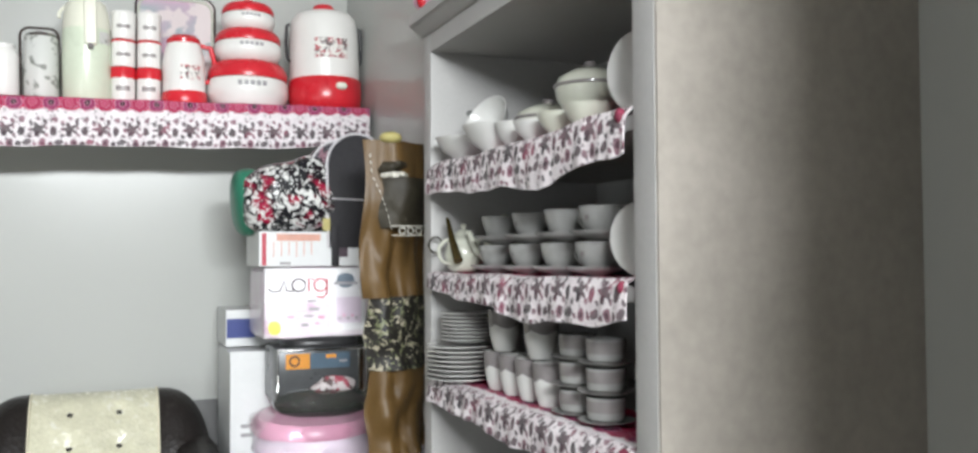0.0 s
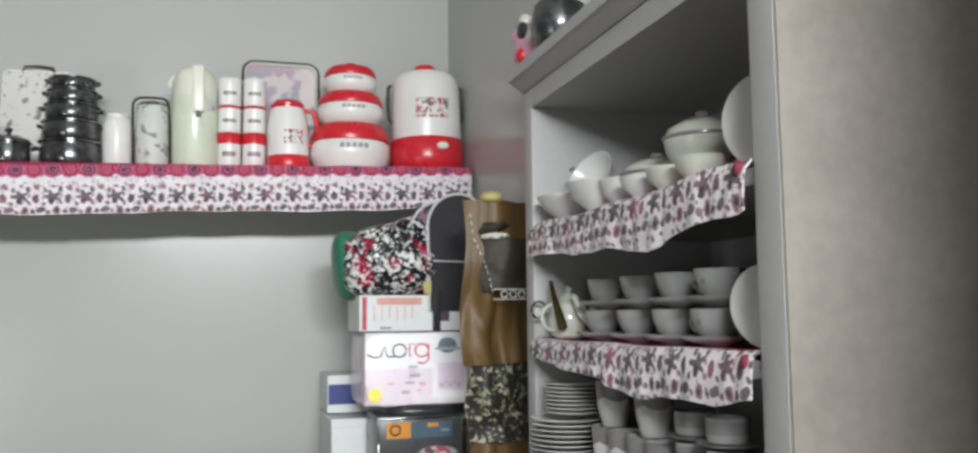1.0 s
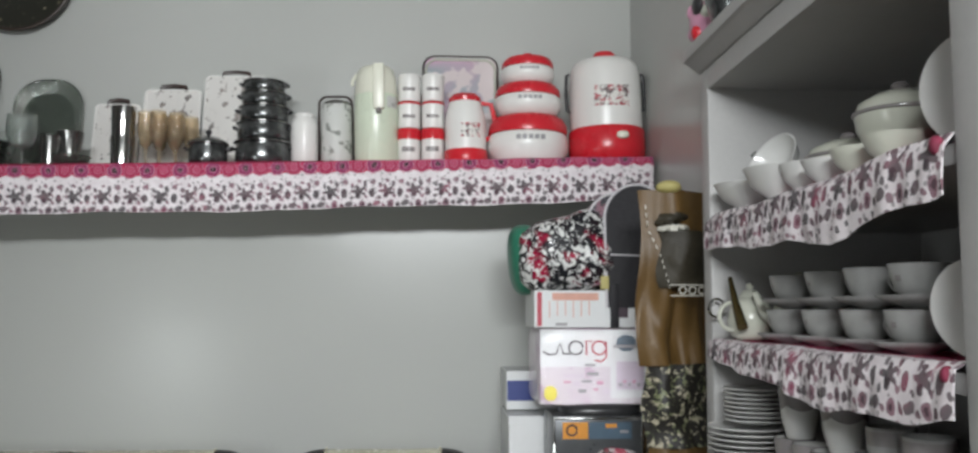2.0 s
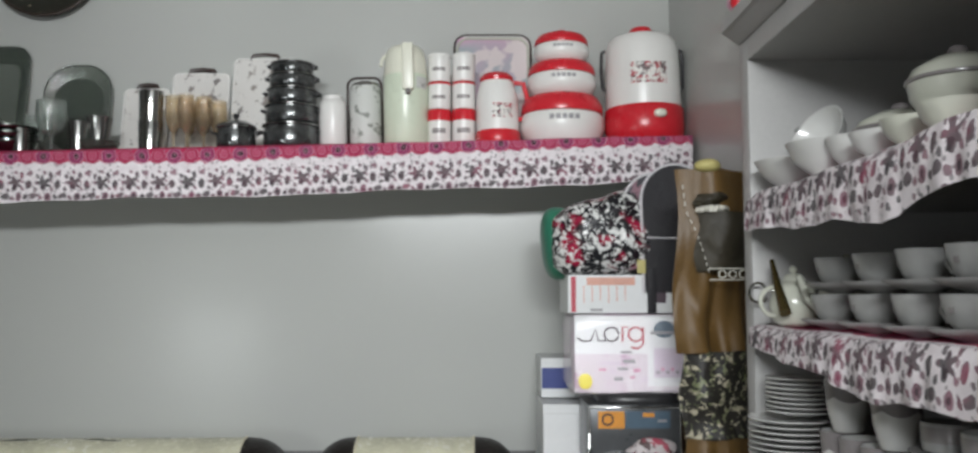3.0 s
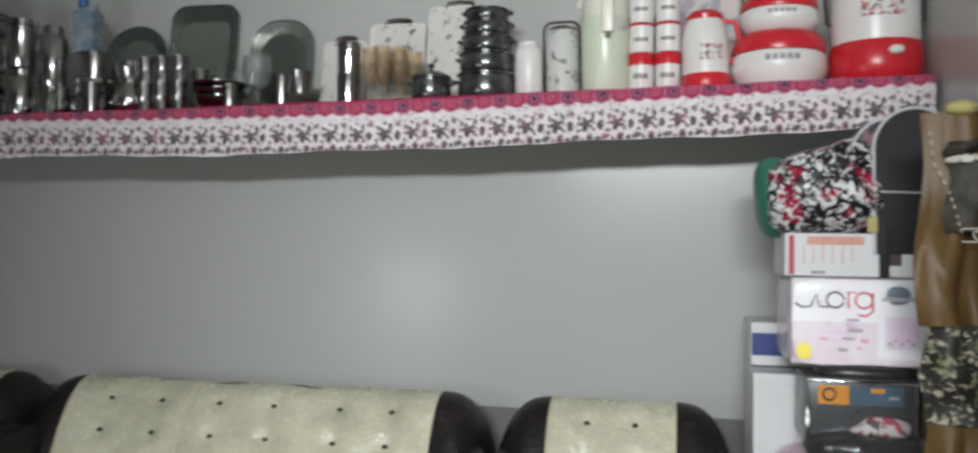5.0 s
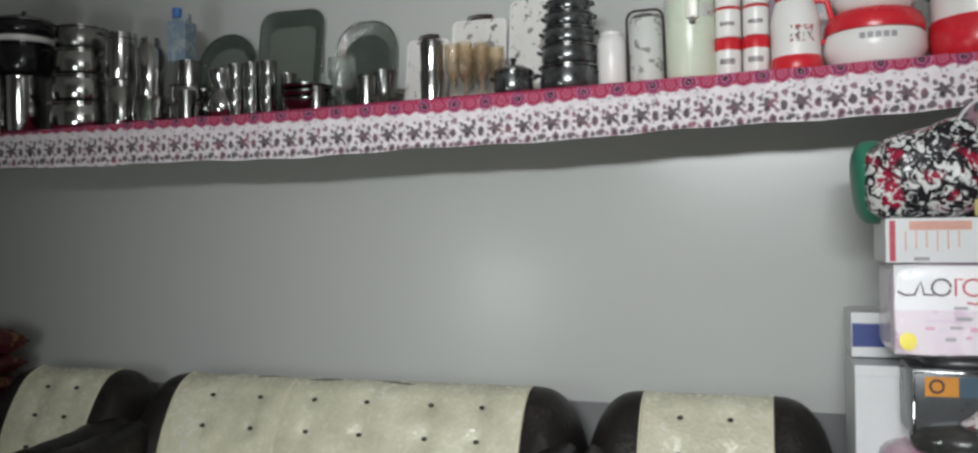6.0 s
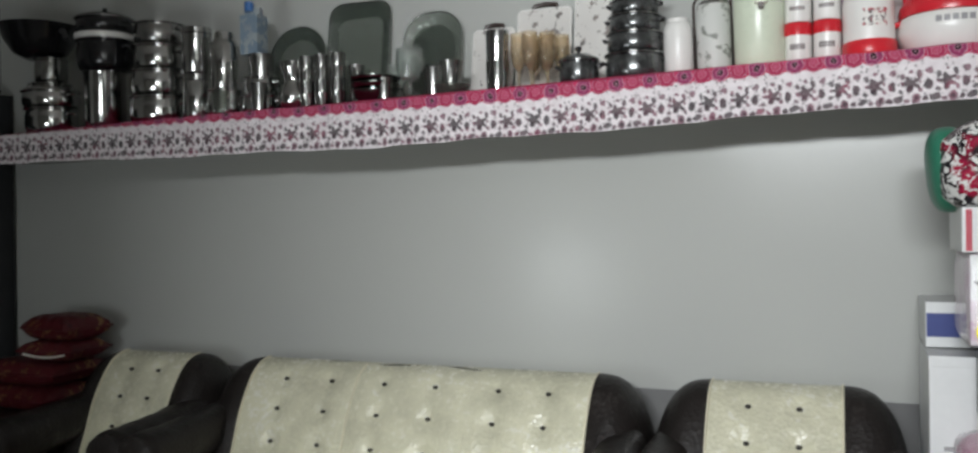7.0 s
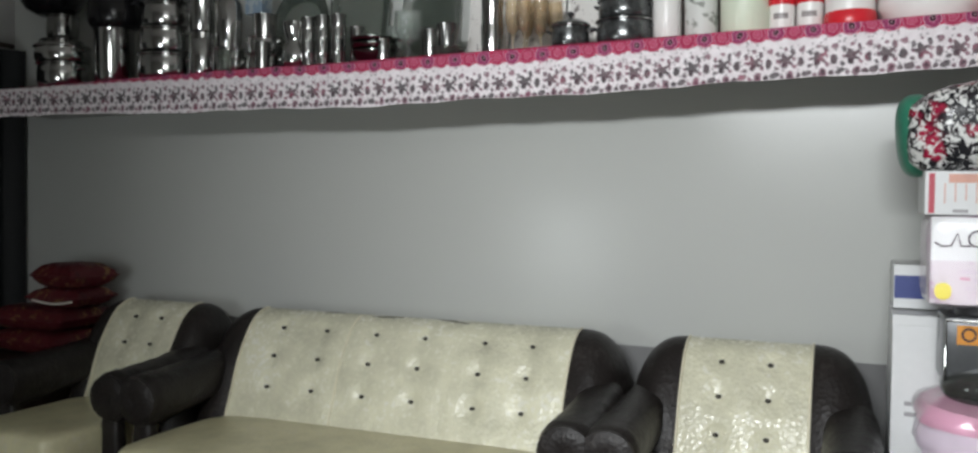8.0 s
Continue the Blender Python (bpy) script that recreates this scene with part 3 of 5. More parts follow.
def panel_back(x0, x1, cols, rows, seams):
    nx, nt = max(20, int((x1 - x0) / 0.018)), 60
    bm = bmesh.new()
    G = []
    for i in range(nx + 1):
        x = x0 + (x1 - x0) * i / nx
        col = []
        for j in range(nt + 1):
            y, z = back_profile(j / nt)
            if j < nt * 0.62:
                dip = sum(0.024 * math.exp(-(((x - bx) / 0.03) ** 2 + ((z - bz) / 0.03) ** 2)) for bx in cols for bz in rows)
                dip += sum(0.006 * math.exp(-((x - sx) / 0.009) ** 2) for sx in seams)
                puff = 0.008 * math.sin(math.pi * (x - x0) / (x1 - x0))
                y += dip - puff + 0.003 * noise.noise(Vector((x * 9, z * 9, 0)))
            col.append(bm.verts.new((x, y, z)))
        G.append(col)
    for i in range(nx):
        for j in range(nt):
            bm.faces.new((G[i][j], G[i + 1][j], G[i + 1][j + 1], G[i][j + 1]))
        bm.faces.new((G[i][nt], G[i + 1][nt], G[i + 1][0], G[i][0]))
    bm.faces.new(G[0][::-1])
    bm.faces.new(G[nx])
    return bm


def wing(x0, x1):
    """Padded end of the back from its inner edge x0 to its outer edge x1, rounded over at the top corner."""
    nx, nt = 18, 50
    bm = bmesh.new()
    G = []
    for i in range(nx + 1):
        u = i / nx
        x = x0 + (x1 - x0) * u
        k = (1 - u ** 2.7) ** (1 / 2.2)
        col = []
        for j in range(nt + 1):
            y, z = back_profile(j / nt)
            zz = 0.12 + (z - 0.12) * (0.60 + 0.40 * k)
            yy = 0.22 + (y - 0.22) * (0.72 + 0.28 * k) - 0.016 * math.sin(math.pi * min(1, u * 1.15)) * (1 if j < nt * 0.6 else 0)
            yy += 0.004 * noise.noise(Vector((x * 14, zz * 14, 3)))
            col.append(bm.verts.new((x, yy, zz)))
        G.append(col)
    for i in range(nx):
        for j in range(nt):
            bm.faces.new((G[i][j], G[i + 1][j], G[i + 1][j + 1], G[i][j + 1]))
        bm.faces.new((G[i][nt], G[i + 1][nt], G[i + 1][0], G[i][0]))
    bm.faces.new(G[0][::-1])
    bm.faces.new(G[nx])
    return bm


def arm(x, flare):
    """Rolled arm from the wing forward, swelling a little to its front, with a few creases."""
    n, seg = 20, 24
    bm = bmesh.new()
    rings = []
    for i in range(n + 1):
        s = i / n
        y = 0.17 - 0.47 * s
        r = 0.074 + 0.014 * s - (0.012 if i == n else 0)
        z = 0.728 - 0.022 * s + 0.03 * (1 - s) ** 2
        xx = x + flare * 0.012 * s
        ring = []
        for k in range(seg):
            c, d = math.cos(2 * math.pi * k / seg), math.sin(2 * math.pi * k / seg)
            c, d = math.copysign(abs(c) ** 0.8, c), math.copysign(abs(d) ** 0.85, d)
            crease = 0.005 * noise.noise(Vector((s * 11, c * 1.5, d * 1.5 + x)))
            ring.append(bm.verts.new((xx + (r + crease) * c, y, z + (r + crease) * 0.95 * d * (1.0 if d > 0 else 1.25))))
        rings.append(ring)
    for a, b in zip(rings, rings[1:]):
        for k in range(seg):
            bm.faces.new((a[k], a[(k + 1) % seg], b[(k + 1) % seg], b[k]))
    bm.faces.new(rings[0][::-1])
    bm.faces.new(rings[-1])
    return bm


def arm_cap(x, flare):
    """Pleated round end of an arm."""
    xx, z0 = x + flare * 0.012, 0.703
    bm = bmesh.new()
    seg = 36
    rings = []
    for r, y in ((0.084, -0.295), (0.083, -0.310), (0.06, -0.319), (0.03, -0.321), (0.012, -0.316)):
        rings.append([bm.verts.new((xx + r * math.cos(2 * math.pi * k / seg), y + (0.0015 if k % 2 else -0.001), z0 + r * 0.95 * math.sin(2 * math.pi * k / seg))) for k in range(seg)])
    for a, b in zip(rings, rings[1:]):
        for k in range(seg):
            bm.faces.new((a[k], a[(k + 1) % seg], b[(k + 1) % seg], b[k]))
    bm.faces.new(rings[0][::-1])
    bm.faces.new(rings[-1])
    return bm


def sofa(name, x0, x1, w, cols, seams, label, category, group, dy=0.0):
    """Tufted seat from x0 to x1 (cream back), with dark wings of width w."""
    cx = (x0 + x1) / 2
    top = thing(name, (cx, 2.72 + dy, 0), label, category, group)
    a, b = x0 - cx, x1 - cx
    rows = (0.918, 0.818, 0.708)
    cs = [c - cx for c in cols]
    part("back", panel_back(a, b, cs, rows, [s - cx for s in seams]), CREAM, top, "buttoned cream rexine back panel")
    for c in cs:
        for z in rows:
            t = min((abs(back_profile(k / 300)[1] - z), k) for k in range(150))[1] / 300
            y, zz = back_profile(t)
            part("button", superpill(0.0095, 0.0095, 0.007, 2, 12, 6, at=(c, y + 0.006, zz)), BUTTON, top)
    for inner, outer, side in ((a, a - w, -1), (b, b + w, 1)):
        part("wing", wing(inner, outer), BLACK, top, "dark brown rexine wing")
        ax = outer - side * 0.075
        am = part("arm", arm(ax, side), BLACK, top, "rolled dark brown rexine arm")
        part("arm_cap", arm_cap(ax, side), BLACK, am, "pleated round arm end")
        part("arm_post", superpill(0.046, 0.028, 0.24, 4, 20, 12, at=(ax, -0.272, 0.41)), BLACK, top)
        part("piping", tube([(inner, back_profile(k / 40)[0] - 0.004, back_profile(k / 40)[1] + 0.002) for k in range(25)], 0.004, 6), PIPING, top)
        part("leg", lathe([(0.02, 0.0), (0.028, 0.05), (0.032, 0.12)], 14, at=(ax, -0.28, 0)), DARK_WOOD, top)
        part("leg", lathe([(0.02, 0.0), (0.028, 0.05), (0.032, 0.14)], 14, at=(ax, 0.3, 0)), DARK_WOOD, top)
    for sx in seams[:1]:
        part("seam_piping", tube([(sx - cx, back_profile(k / 40)[0] - 0.002, back_profile(k / 40)[1] + 0.001) for k in range(23)], 0.0045, 6), PIPING, top)
    p0, p1 = a - w * 0.35, b + w * 0.35
    part("seat_cushion", superpill((p1 - p0) / 2 - 0.002, 0.30, 0.075, 7, 64, 18, at=((p0 + p1) / 2, -0.235, 0.532), wobble=0.01), SEAT, top, "smooth cream rexine seat")
    part("seat_base", boxed(a - w * 0.55, -0.46, 0.12, b + w * 0.55, 0.2, 0.47, bevel=0.02), BLACK, top)
    return top


sofa("three_seat_sofa", -2.545, -1.228, 0.19, (-2.395, -2.2, -1.985, -1.785, -1.55, -1.372), (-2.095, -1.665), "cream and dark brown buttoned rexine three-seat sofa against the wall", "sofa", "")
sofa("armchair", -0.852, -0.462, 0.19, (-0.733, -0.584), (), "cream and dark brown buttoned rexine armchair beside the stacked boxes", "armchair", "armchairs")
sofa("armchair", -3.25, -2.885, 0.15, (-3.135, -3.0), (), "cream and dark brown buttoned rexine armchair beside the red cushions", "armchair", "armchairs")


o = thing("black_cable", (-1.85, 2.99, 0.985), "thin black cable lying along the sofa's top edge", "cable")
part("wire", tube([(-0.42 + 0.05 * k, 0.012 * math.sin(k * 0.9), -0.014 + 0.003 * math.sin(k * 1.3) - 0.004 * (k > 13)) for k in range(17)], 0.0035, 6), DARK_PLASTIC, o)

# ---- things on the wall shelf ----
def stand(name, x, y, label, category, group="", rz=0.0):
    return thing(name, (x, y, shelf_top(x) + 0.003), label, category, group, rz, ry=-1.26)


def bars(r, z, h, a0, a1, n, top, mat=DARK_INK):
    """A line of unreadable print round a vessel."""
    step = (a1 - a0) / n
    for k in range(n):
        part("print_bar", curved_label(r, z, z + h, a0 + step * (k + 0.12), a0 + step * (k + 0.85), 3), mat, top)


def water_cooler(x, y):
    o = stand("water_cooler", x, y, "white and red plastic water cooler with a rose print", "cooler")
    part("base", lathe([(0.118, 0), (0.132, 0.012), (0.137, 0.05), (0.136, 0.115), (0.130, 0.122)], 40), RED_PLASTIC, o, "red plastic base")
    part("body", lathe([(0.128, 0.118), (0.130, 0.13), (0.128, 0.24), (0.125, 0.32), (0.119, 0.352), (0.10, 0.372), (0.06, 0.383), (0.04, 0.385)], 40), WHITE_PLASTIC, o, "glossy white plastic body")
    part("lid_knob", lathe([(0.038, 0.380), (0.04, 0.398), (0.033, 0.408), (0.012, 0.412)], 24), RED_PLASTIC, o, "red lid knob")
    part("tap", superpill(0.022, 0.014, 0.014, 2.5, 16, 8, at=(0.03, -0.138, 0.083)), CREAM_PLASTIC, o, "cream tap button")
    part("rose_print", curved_label(0.1288, 0.19, 0.262, -118, -62, 12), FLORAL_RED, o, "red and green rose print")
    for s in (-1, 1):
        part("handle", tube([(s * 0.128, 0.0, 0.33), (s * 0.139, 0.0, 0.325), (s * 0.143, 0.0, 0.26), (s * 0.139, 0.0, 0.2), (s * 0.128, 0.0, 0.19)], 0.006, 8), DARK_PLASTIC, o, "dark carrying handle")
    return o


def hot_pot(x, y, z, r, h, label, knob):
    o = thing("hot_pot", (x, y, shelf_top(x) + 0.003 + z), label, "hot pot", "stacked hot pots")
    part("bowl", lathe([(r * 0.72, 0), (r * 0.86, 0.008), (r, h * 0.3), (r * 0.985, h * 0.55), (r * 0.93, h * 0.62)], 40), WHITE_PLASTIC, o, "white bowl")
    part("lid", lathe([(r * 0.965, h * 0.63), (r * 0.975, h * 0.70), (r * 0.95, h * 0.82), (r * 0.86, h * 0.95), (r * 0.78, h)], 40), RED_PLASTIC, o, "red lid")
    bars(r * 0.995, h * 0.42, h * 0.1, -112, -70, 5, o, GREY_INK)
    if knob:
        part("knob", lathe([(0.016, h), (0.014, h + 0.008), (0.022, h + 0.014), (0.018, h + 0.02)], 18), RED_PLASTIC, o)
    return o


def flask(x, y):
    o = stand("vacuum_jug", x, y, "white vacuum jug with red foot and red lid", "jug")
    r = 0.074
    part("foot", lathe([(r, 0), (r + 0.004, 0.01), (r + 0.002, 0.045), (r - 0.002, 0.05)], 32), RED_PLASTIC, o)
    part("body", lathe([(r - 0.002, 0.048), (r - 0.002, 0.16), (r - 0.012, 0.205), (r - 0.02, 0.225)], 32), WHITE_PLASTIC, o)
    part("lid", lathe([(r - 0.018, 0.222), (r - 0.017, 0.236), (r - 0.03, 0.25), (0.012, 0.256)], 32), RED_PLASTIC, o)
    part("handle", tube([(0.055, 0.0, 0.22), (0.092, 0.0, 0.215), (0.105, 0.0, 0.16), (0.098, 0.0, 0.1), (0.07, 0.0, 0.09)], 0.009, 10), RED_PLASTIC, o)
    part("motif", curved_label(r - 0.002, 0.088, 0.138, -104, -48, 10), FLORAL_RED, o, "printed flower motif")
    return o


def storage_jar(x, y, z, r, h, lid_mat, rise):
    o = thing("storage_jar", (x, y, shelf_top(x) + 0.003 + z), "white plastic storage jar with a %s lid in a stack" % ("red" if lid_mat is RED_PLASTIC else "white"), "jar", "stacked storage jars")
    part("body", lathe([(r * 0.94, 0), (r * 0.98, 0.004), (r * 0.98, h * rise)], 28), WHITE_PLASTIC, o)
    part("lid", lathe([(r * 1.02, h * rise), (r * 1.02, h * 0.94), (r * 0.95, h - 0.001)], 28), lid_mat, o)
    bars(r * 0.98, h * 0.36, h * 0.13, -124, -58, 7, o, PRINT_INK)
    return o


def airpot(x, y):
    o = stand("pump_flask", x, y, "pale green pump flask with a cream top", "flask")
    r = 0.077
    part("body", lathe([(r - 0.004, 0), (r, 0.006), (r, 0.235), (r - 0.003, 0.255)], 36), GREEN_PLASTIC, o, "pale green body")
    part("top", lathe([(r - 0.001, 0.252), (r - 0.006, 0.31), (r - 0.014, 0.342), (r - 0.026, 0.354), (0.02, 0.358)], 36), CREAM_PLASTIC, o, "cream pump top")
    part("pump_lever", boxed(-0.006, -0.092, 0.19, 0.034, -0.05, 0.352, bevel=0.008), CREAM_PLASTIC, o, "cream pump lever")
    part("spout", tube([(0.014, -0.06, 0.198), (0.014, -0.084, 0.192), (0.014, -0.088, 0.176)], 0.009, 8), GREY_GLAZE, o)
    part("handle", tube(arc(0, 0.0, 0.30, 0.084, 0.05, 100, 190, 8), 0.006, 8), CREAM_PLASTIC, o)
    part("print", curved_label(r, 0.20, 0.24, -58, -20, 6), FLORAL_STEEL, o)
    return o


def canister(x, y):
    o = stand("steel_canister", x, y, "white printed steel canister with a wire handle", "canister")
    r = 0.053
    part("body", lathe([(r, 0), (r + 0.001, 0.004), (r, 0.215), (r - 0.004, 0.222)], 32), FLORAL_STEEL, o, "grey floral print body")
    part("lid", lathe([(r - 0.002, 0.221), (r - 0.006, 0.232), (0.03, 0.238), (0.01, 0.24)], 32), STEEL, o)
    part("handle", tube([(a, 0.03, b) for a, b in round_rect(-0.066, 0.01, 0.052, 0.262, 0.03)], 0.0045, 8, closed=True), BROWN_PLASTIC, o, "dark wire frame")
    return o


def white_jar(x, y):
    o = stand("plain_jar", x, y, "plain white plastic jar with rounded shoulders", "jar")
    part("body", lathe([(0.043, 0), (0.047, 0.006), (0.047, 0.15), (0.042, 0.172), (0.034, 0.18)], 30), WHITE_PLASTIC, o)
    part("lid", lathe([(0.036, 0.179), (0.036, 0.19), (0.03, 0.194)], 30), WHITE_PLASTIC, o)
    return o


def cooking_pot(x, y, z, r, h, mat=BLACK_ENAMEL, lid=False, label="", group="stacked black pots", handles=True):
    o = thing("cooking_pot", (x, y, shelf_top(x) + 0.003 + z), label, "pot", group)
    part("pan", shell([(r * 0.80, 0), (r * 0.90, h * 0.05), (r * 0.98, h * 0.2), (r, h * 0.42), (r * 0.99, h * 0.72), (r * 0.955, h * 0.84), (r * 0.96, h * 0.93), (r * 1.035, h * 0.96), (r * 1.035, h)], 0.003, 36), mat, o)
    part("rim", tube([(r * 1.03 * math.cos(2 * math.pi * k / 36), r * 1.03 * math.sin(2 * math.pi * k / 36), h) for k in range(36)], 0.0025, 6, closed=True), STEEL, o, "bright steel rim")
    if handles:
        for s in (-1, 1):
            part("handle", tube([(s * r * 0.98, -0.02, h * 0.75), (s * (r + 0.010), -0.018, h * 0.8), (s * (r + 0.013), 0, h * 0.8), (s * (r + 0.010), 0.018, h * 0.8), (s * r * 0.98, 0.02, h * 0.75)], 0.0045, 8), DARK_PLASTIC if mat in (BLACK_ENAMEL, BLACK_POT) else STEEL, o)
    if lid:
        part("lid", lathe([(r * 1.02, h), (r * 0.98, h + 0.008), (r * 0.6, h + 0.022), (0.01, h + 0.027)], 32), mat, o)
        part("knob", lathe([(0.005, h + 0.026), (0.006, h + 0.034), (0.012, h + 0.042), (0.009, h + 0.05)], 14), DARK_PLASTIC, o)
    return o


def serving_tray(x, y, w, h, label):
    """A floral tray with a brown cut-out grip, standing on end against the wall."""
    o = thing("serving_tray", (x, y, shelf_top(x) + 0.004), label, "tray", "three floral trays", rx=-9)
    part("plate", slab(round_rect(-w / 2, 0, w / 2, h, 0.018), -0.005, 0.005), FLORAL_WHITE, o, "white melamine with grey flowers", smooth=False)
    part("rim", tube([(px, -0.004, pz) for px, pz in round_rect(-w / 2, 0.004, w / 2, h, 0.018)], 0.005, 6, closed=True), WHITE_PLASTIC, o)
    part("grip", tube([(-w * 0.24, 0, h - 0.004), (-w * 0.2, 0, h + 0.016), (0, 0, h + 0.02), (w * 0.2, 0, h + 0.016), (w * 0.24, 0, h - 0.004)], 0.009, 8), BROWN_PLASTIC, o, "dark brown grip")
    return o


def picture_tray(x, y):
    o = thing("picture_tray", (x, y, shelf_top(x) + 0.004), "rectangular tray with a pink picture and dark rim", "tray", rx=-8)
    out = round_rect(-0.142, 0.0, 0.142, 0.468, 0.045, 8)
    part("plate", slab(out, -0.004, 0.004), TRAY_PINK, o, "pale pink and lilac picture", smooth=False)
    part("rim", tube([(a, -0.003, b) for a, b in out], 0.0045, 8, closed=True), BROWN_PLASTIC, o, "dark rim")
    part("inner_rim", tube([(a * 0.93, -0.006, 0.22 + (b - 0.22) * 0.94) for a, b in out], 0.005, 8, closed=True), CREAM_CHINA, o, "cream inner rim")
    return o


def glass_platter(x, y, w, h, corner, label, dark_well=False):
    """A pressed glass platter standing on edge against the wall."""
    o = thing("glass_platter", (x, y, shelf_top(x) + 0.004), label, "platter", "green glass platters", rx=-8)
    out = round_rect(-w / 2, 0, w / 2, h, corner, 10)

    def ring(a, yy):
        return [(px * (1 - a), yy, h / 2 + (pz - h / 2) * (1 - a)) for px, pz in out]

    def skin(rows, caps):
        bm = bmesh.new()
        loops = [[bm.verts.new(q) for q in row] for row in rows]
        pairs = list(zip(loops, loops[1:])) + ([] if caps else [(loops[-1], loops[0])])
        for a, b in pairs:
            for k in range(len(out)):
                j = (k + 1) % len(out)
                bm.faces.new((a[k], a[j], b[j], b[k]))
        if caps:
            bm.faces.new(loops[0])
            bm.faces.new(loops[-1][::-1])
        return bm

    flange, well = (GREEN_GLASS, GREEN_WELL) if dark_well else (GREEN_WELL, GREEN_GLASS)
    part("flange", skin([ring(0.0, -0.020), ring(0.10, -0.0135), ring(0.26, -0.004), ring(0.26, 0.002), ring(0.09, -0.008), ring(0.0, -0.015)], False), flange, o, "sloping pressed glass border")
    part("rim", tube([(a, -0.0175, b) for a, b in out], 0.004, 8, closed=True), GREEN_GLASS, o)
    part("well", skin([ring(0.265, 0.002), ring(0.265, -0.004)], True), well, o, "flat pressed glass centre")
    return o


def tumbler(x, y, z, r, h, mat, label, name="steel_tumbler", group="steel tumblers", flare=0.86):
    o = thing(name, (x, y, shelf_top(x) + 0.003 + z), label, "tumbler", group)
    part("cup", shell([(r * flare, 0), (r * flare, 0.004), (r, h * 0.97), (r * 1.02, h)], 0.002, 28), mat, o)
    return o


def stem_glass(x, y, mat, h, r, label, group, name="stem_glass"):
    o = stand(name, x, y, label, "glass", group)
    part("foot", lathe([(r * 0.8, 0), (r * 0.78, 0.004), (0.006, 0.009), (0.005, 0.012)], 24), mat, o)
    part("stem", lathe([(0.005, 0.011), (0.004, h * 0.22), (0.007, h * 0.36)], 14), mat, o)
    part("bowl", shell([(0.007, h * 0.36), (r * 0.7, h * 0.44), (r, h * 0.66), (r * 0.92, h)], 0.0018, 26), mat, o)
    return o


def glass_bowl(x, y, z, r, h, mat, label, group):
    o = thing("bowl", (x, y, shelf_top(x) + 0.003 + z), label, "bowl", group)
    part("wall", shell([(r * 0.5, 0), (r * 0.55, 0.004), (r * 0.9, h * 0.5), (r, h)], 0.003, 32), mat, o)
    part("rim", tube([(r * math.cos(2 * math.pi * k / 32), r * math.sin(2 * math.pi * k / 32), h) for k in range(32)], 0.003, 6, closed=True), mat, o)
    return o


water_cooler(0.13, 3.0)
z = 0.0
for r, h, knob in ((0.146, 0.168, False), (0.120, 0.118, False), (0.096, 0.098, True)):
    hot_pot(-0.157, 3.0, z, r, h, "white hot pot with red lid, %s of three" % ("bottom" if r > 0.13 else "middle" if r > 0.1 else "top"), knob)
    z += h + 0.001
flask(-0.378, 2.97)
picture_tray(-0.393, 3.17)
for cx in (-0.580, -0.496):
    storage_jar(cx, 2.99, 0.0, 0.041, 0.132, RED_PLASTIC, 0.70)
    storage_jar(cx, 2.99, 0.133, 0.0405, 0.095, RED_PLASTIC, 0.90)
    storage_jar(cx, 2.99, 0.229, 0.040, 0.098, WHITE_PLASTIC, 0.86)
airpot(-0.692, 2.99)
canister(-0.832, 3.0)
white_jar(-0.945, 3.0)
z = 0.0
for r, h in ((0.097, 0.088), (0.091, 0.066), (0.084, 0.056), (0.078, 0.048), (0.071, 0.040)):
    cooking_pot(-1.09, 3.0, z, r, h, label="black marbled enamel pot in a stack of five")
    z += h + 0.002
cooking_pot(-1.268, 2.95, 0.0, 0.066, 0.078, lid=True, label="small black enamel pot with a knobbed lid", group="")
serving_tray(-1.240, 3.17, 0.222, 0.392, "large white floral tray standing against the wall")
serving_tray(-1.470, 3.17, 0.204, 0.338, "middle white floral tray standing against the wall")
serving_tray(-1.668, 3.17, 0.160, 0.282, "small white floral tray standing against the wall")
for k in (0, 1):
    tumbler(-1.56, 2.96, k * 0.105, 0.041, 0.108, STEEL, "polished steel tumbler, one stood on another", flare=0.93)
for k, (gx, gy) in enumerate(((-1.488, 2.98), (-1.435, 2.95), (-1.38, 2.97), (-1.46, 3.05), (-1.405, 3.04), (-1.35, 3.04))):
    stem_glass(gx, gy, GOLD_GLASS, 0.20 - 0.004 * (k % 3), 0.029, "amber tinted stem glass in a close group", "amber glasses")
glass_bowl(-1.745, 2.98, 0.0, 0.068, 0.045, DARK_GLASS, "dark glass bowl under a steel bowl", "")
tumbler(-1.745, 2.98, 0.046, 0.045, 0.085, DULL_STEEL, "small steel bowl on a glass bowl", name="steel_bowl", group="", flare=0.7)
stem_glass(-1.90, 2.97, GLASS, 0.19, 0.052, "clear stemmed glass goblet", "clear goblets", "goblet")
stem_glass(-1.985, 3.03, GLASS, 0.15, 0.04, "clear stemmed glass goblet", "clear goblets", "goblet")
glass_platter(-1.915, 3.17, 0.245, 0.375, 0.105, "rounded smoky green glass platter on edge", True)
z = 0.0
for r, h in ((0.082, 0.05), (0.088, 0.036), (0.092, 0.03)):
    glass_bowl(-2.045, 2.97, z, r, h, DARK_STEEL, "dark steel bowl in a low stack", "stacked steel bowls")
    z += h * 0.8
glass_platter(-2.24, 3.17, 0.275, 0.455, 0.06, "large square smoky green glass platter on edge")
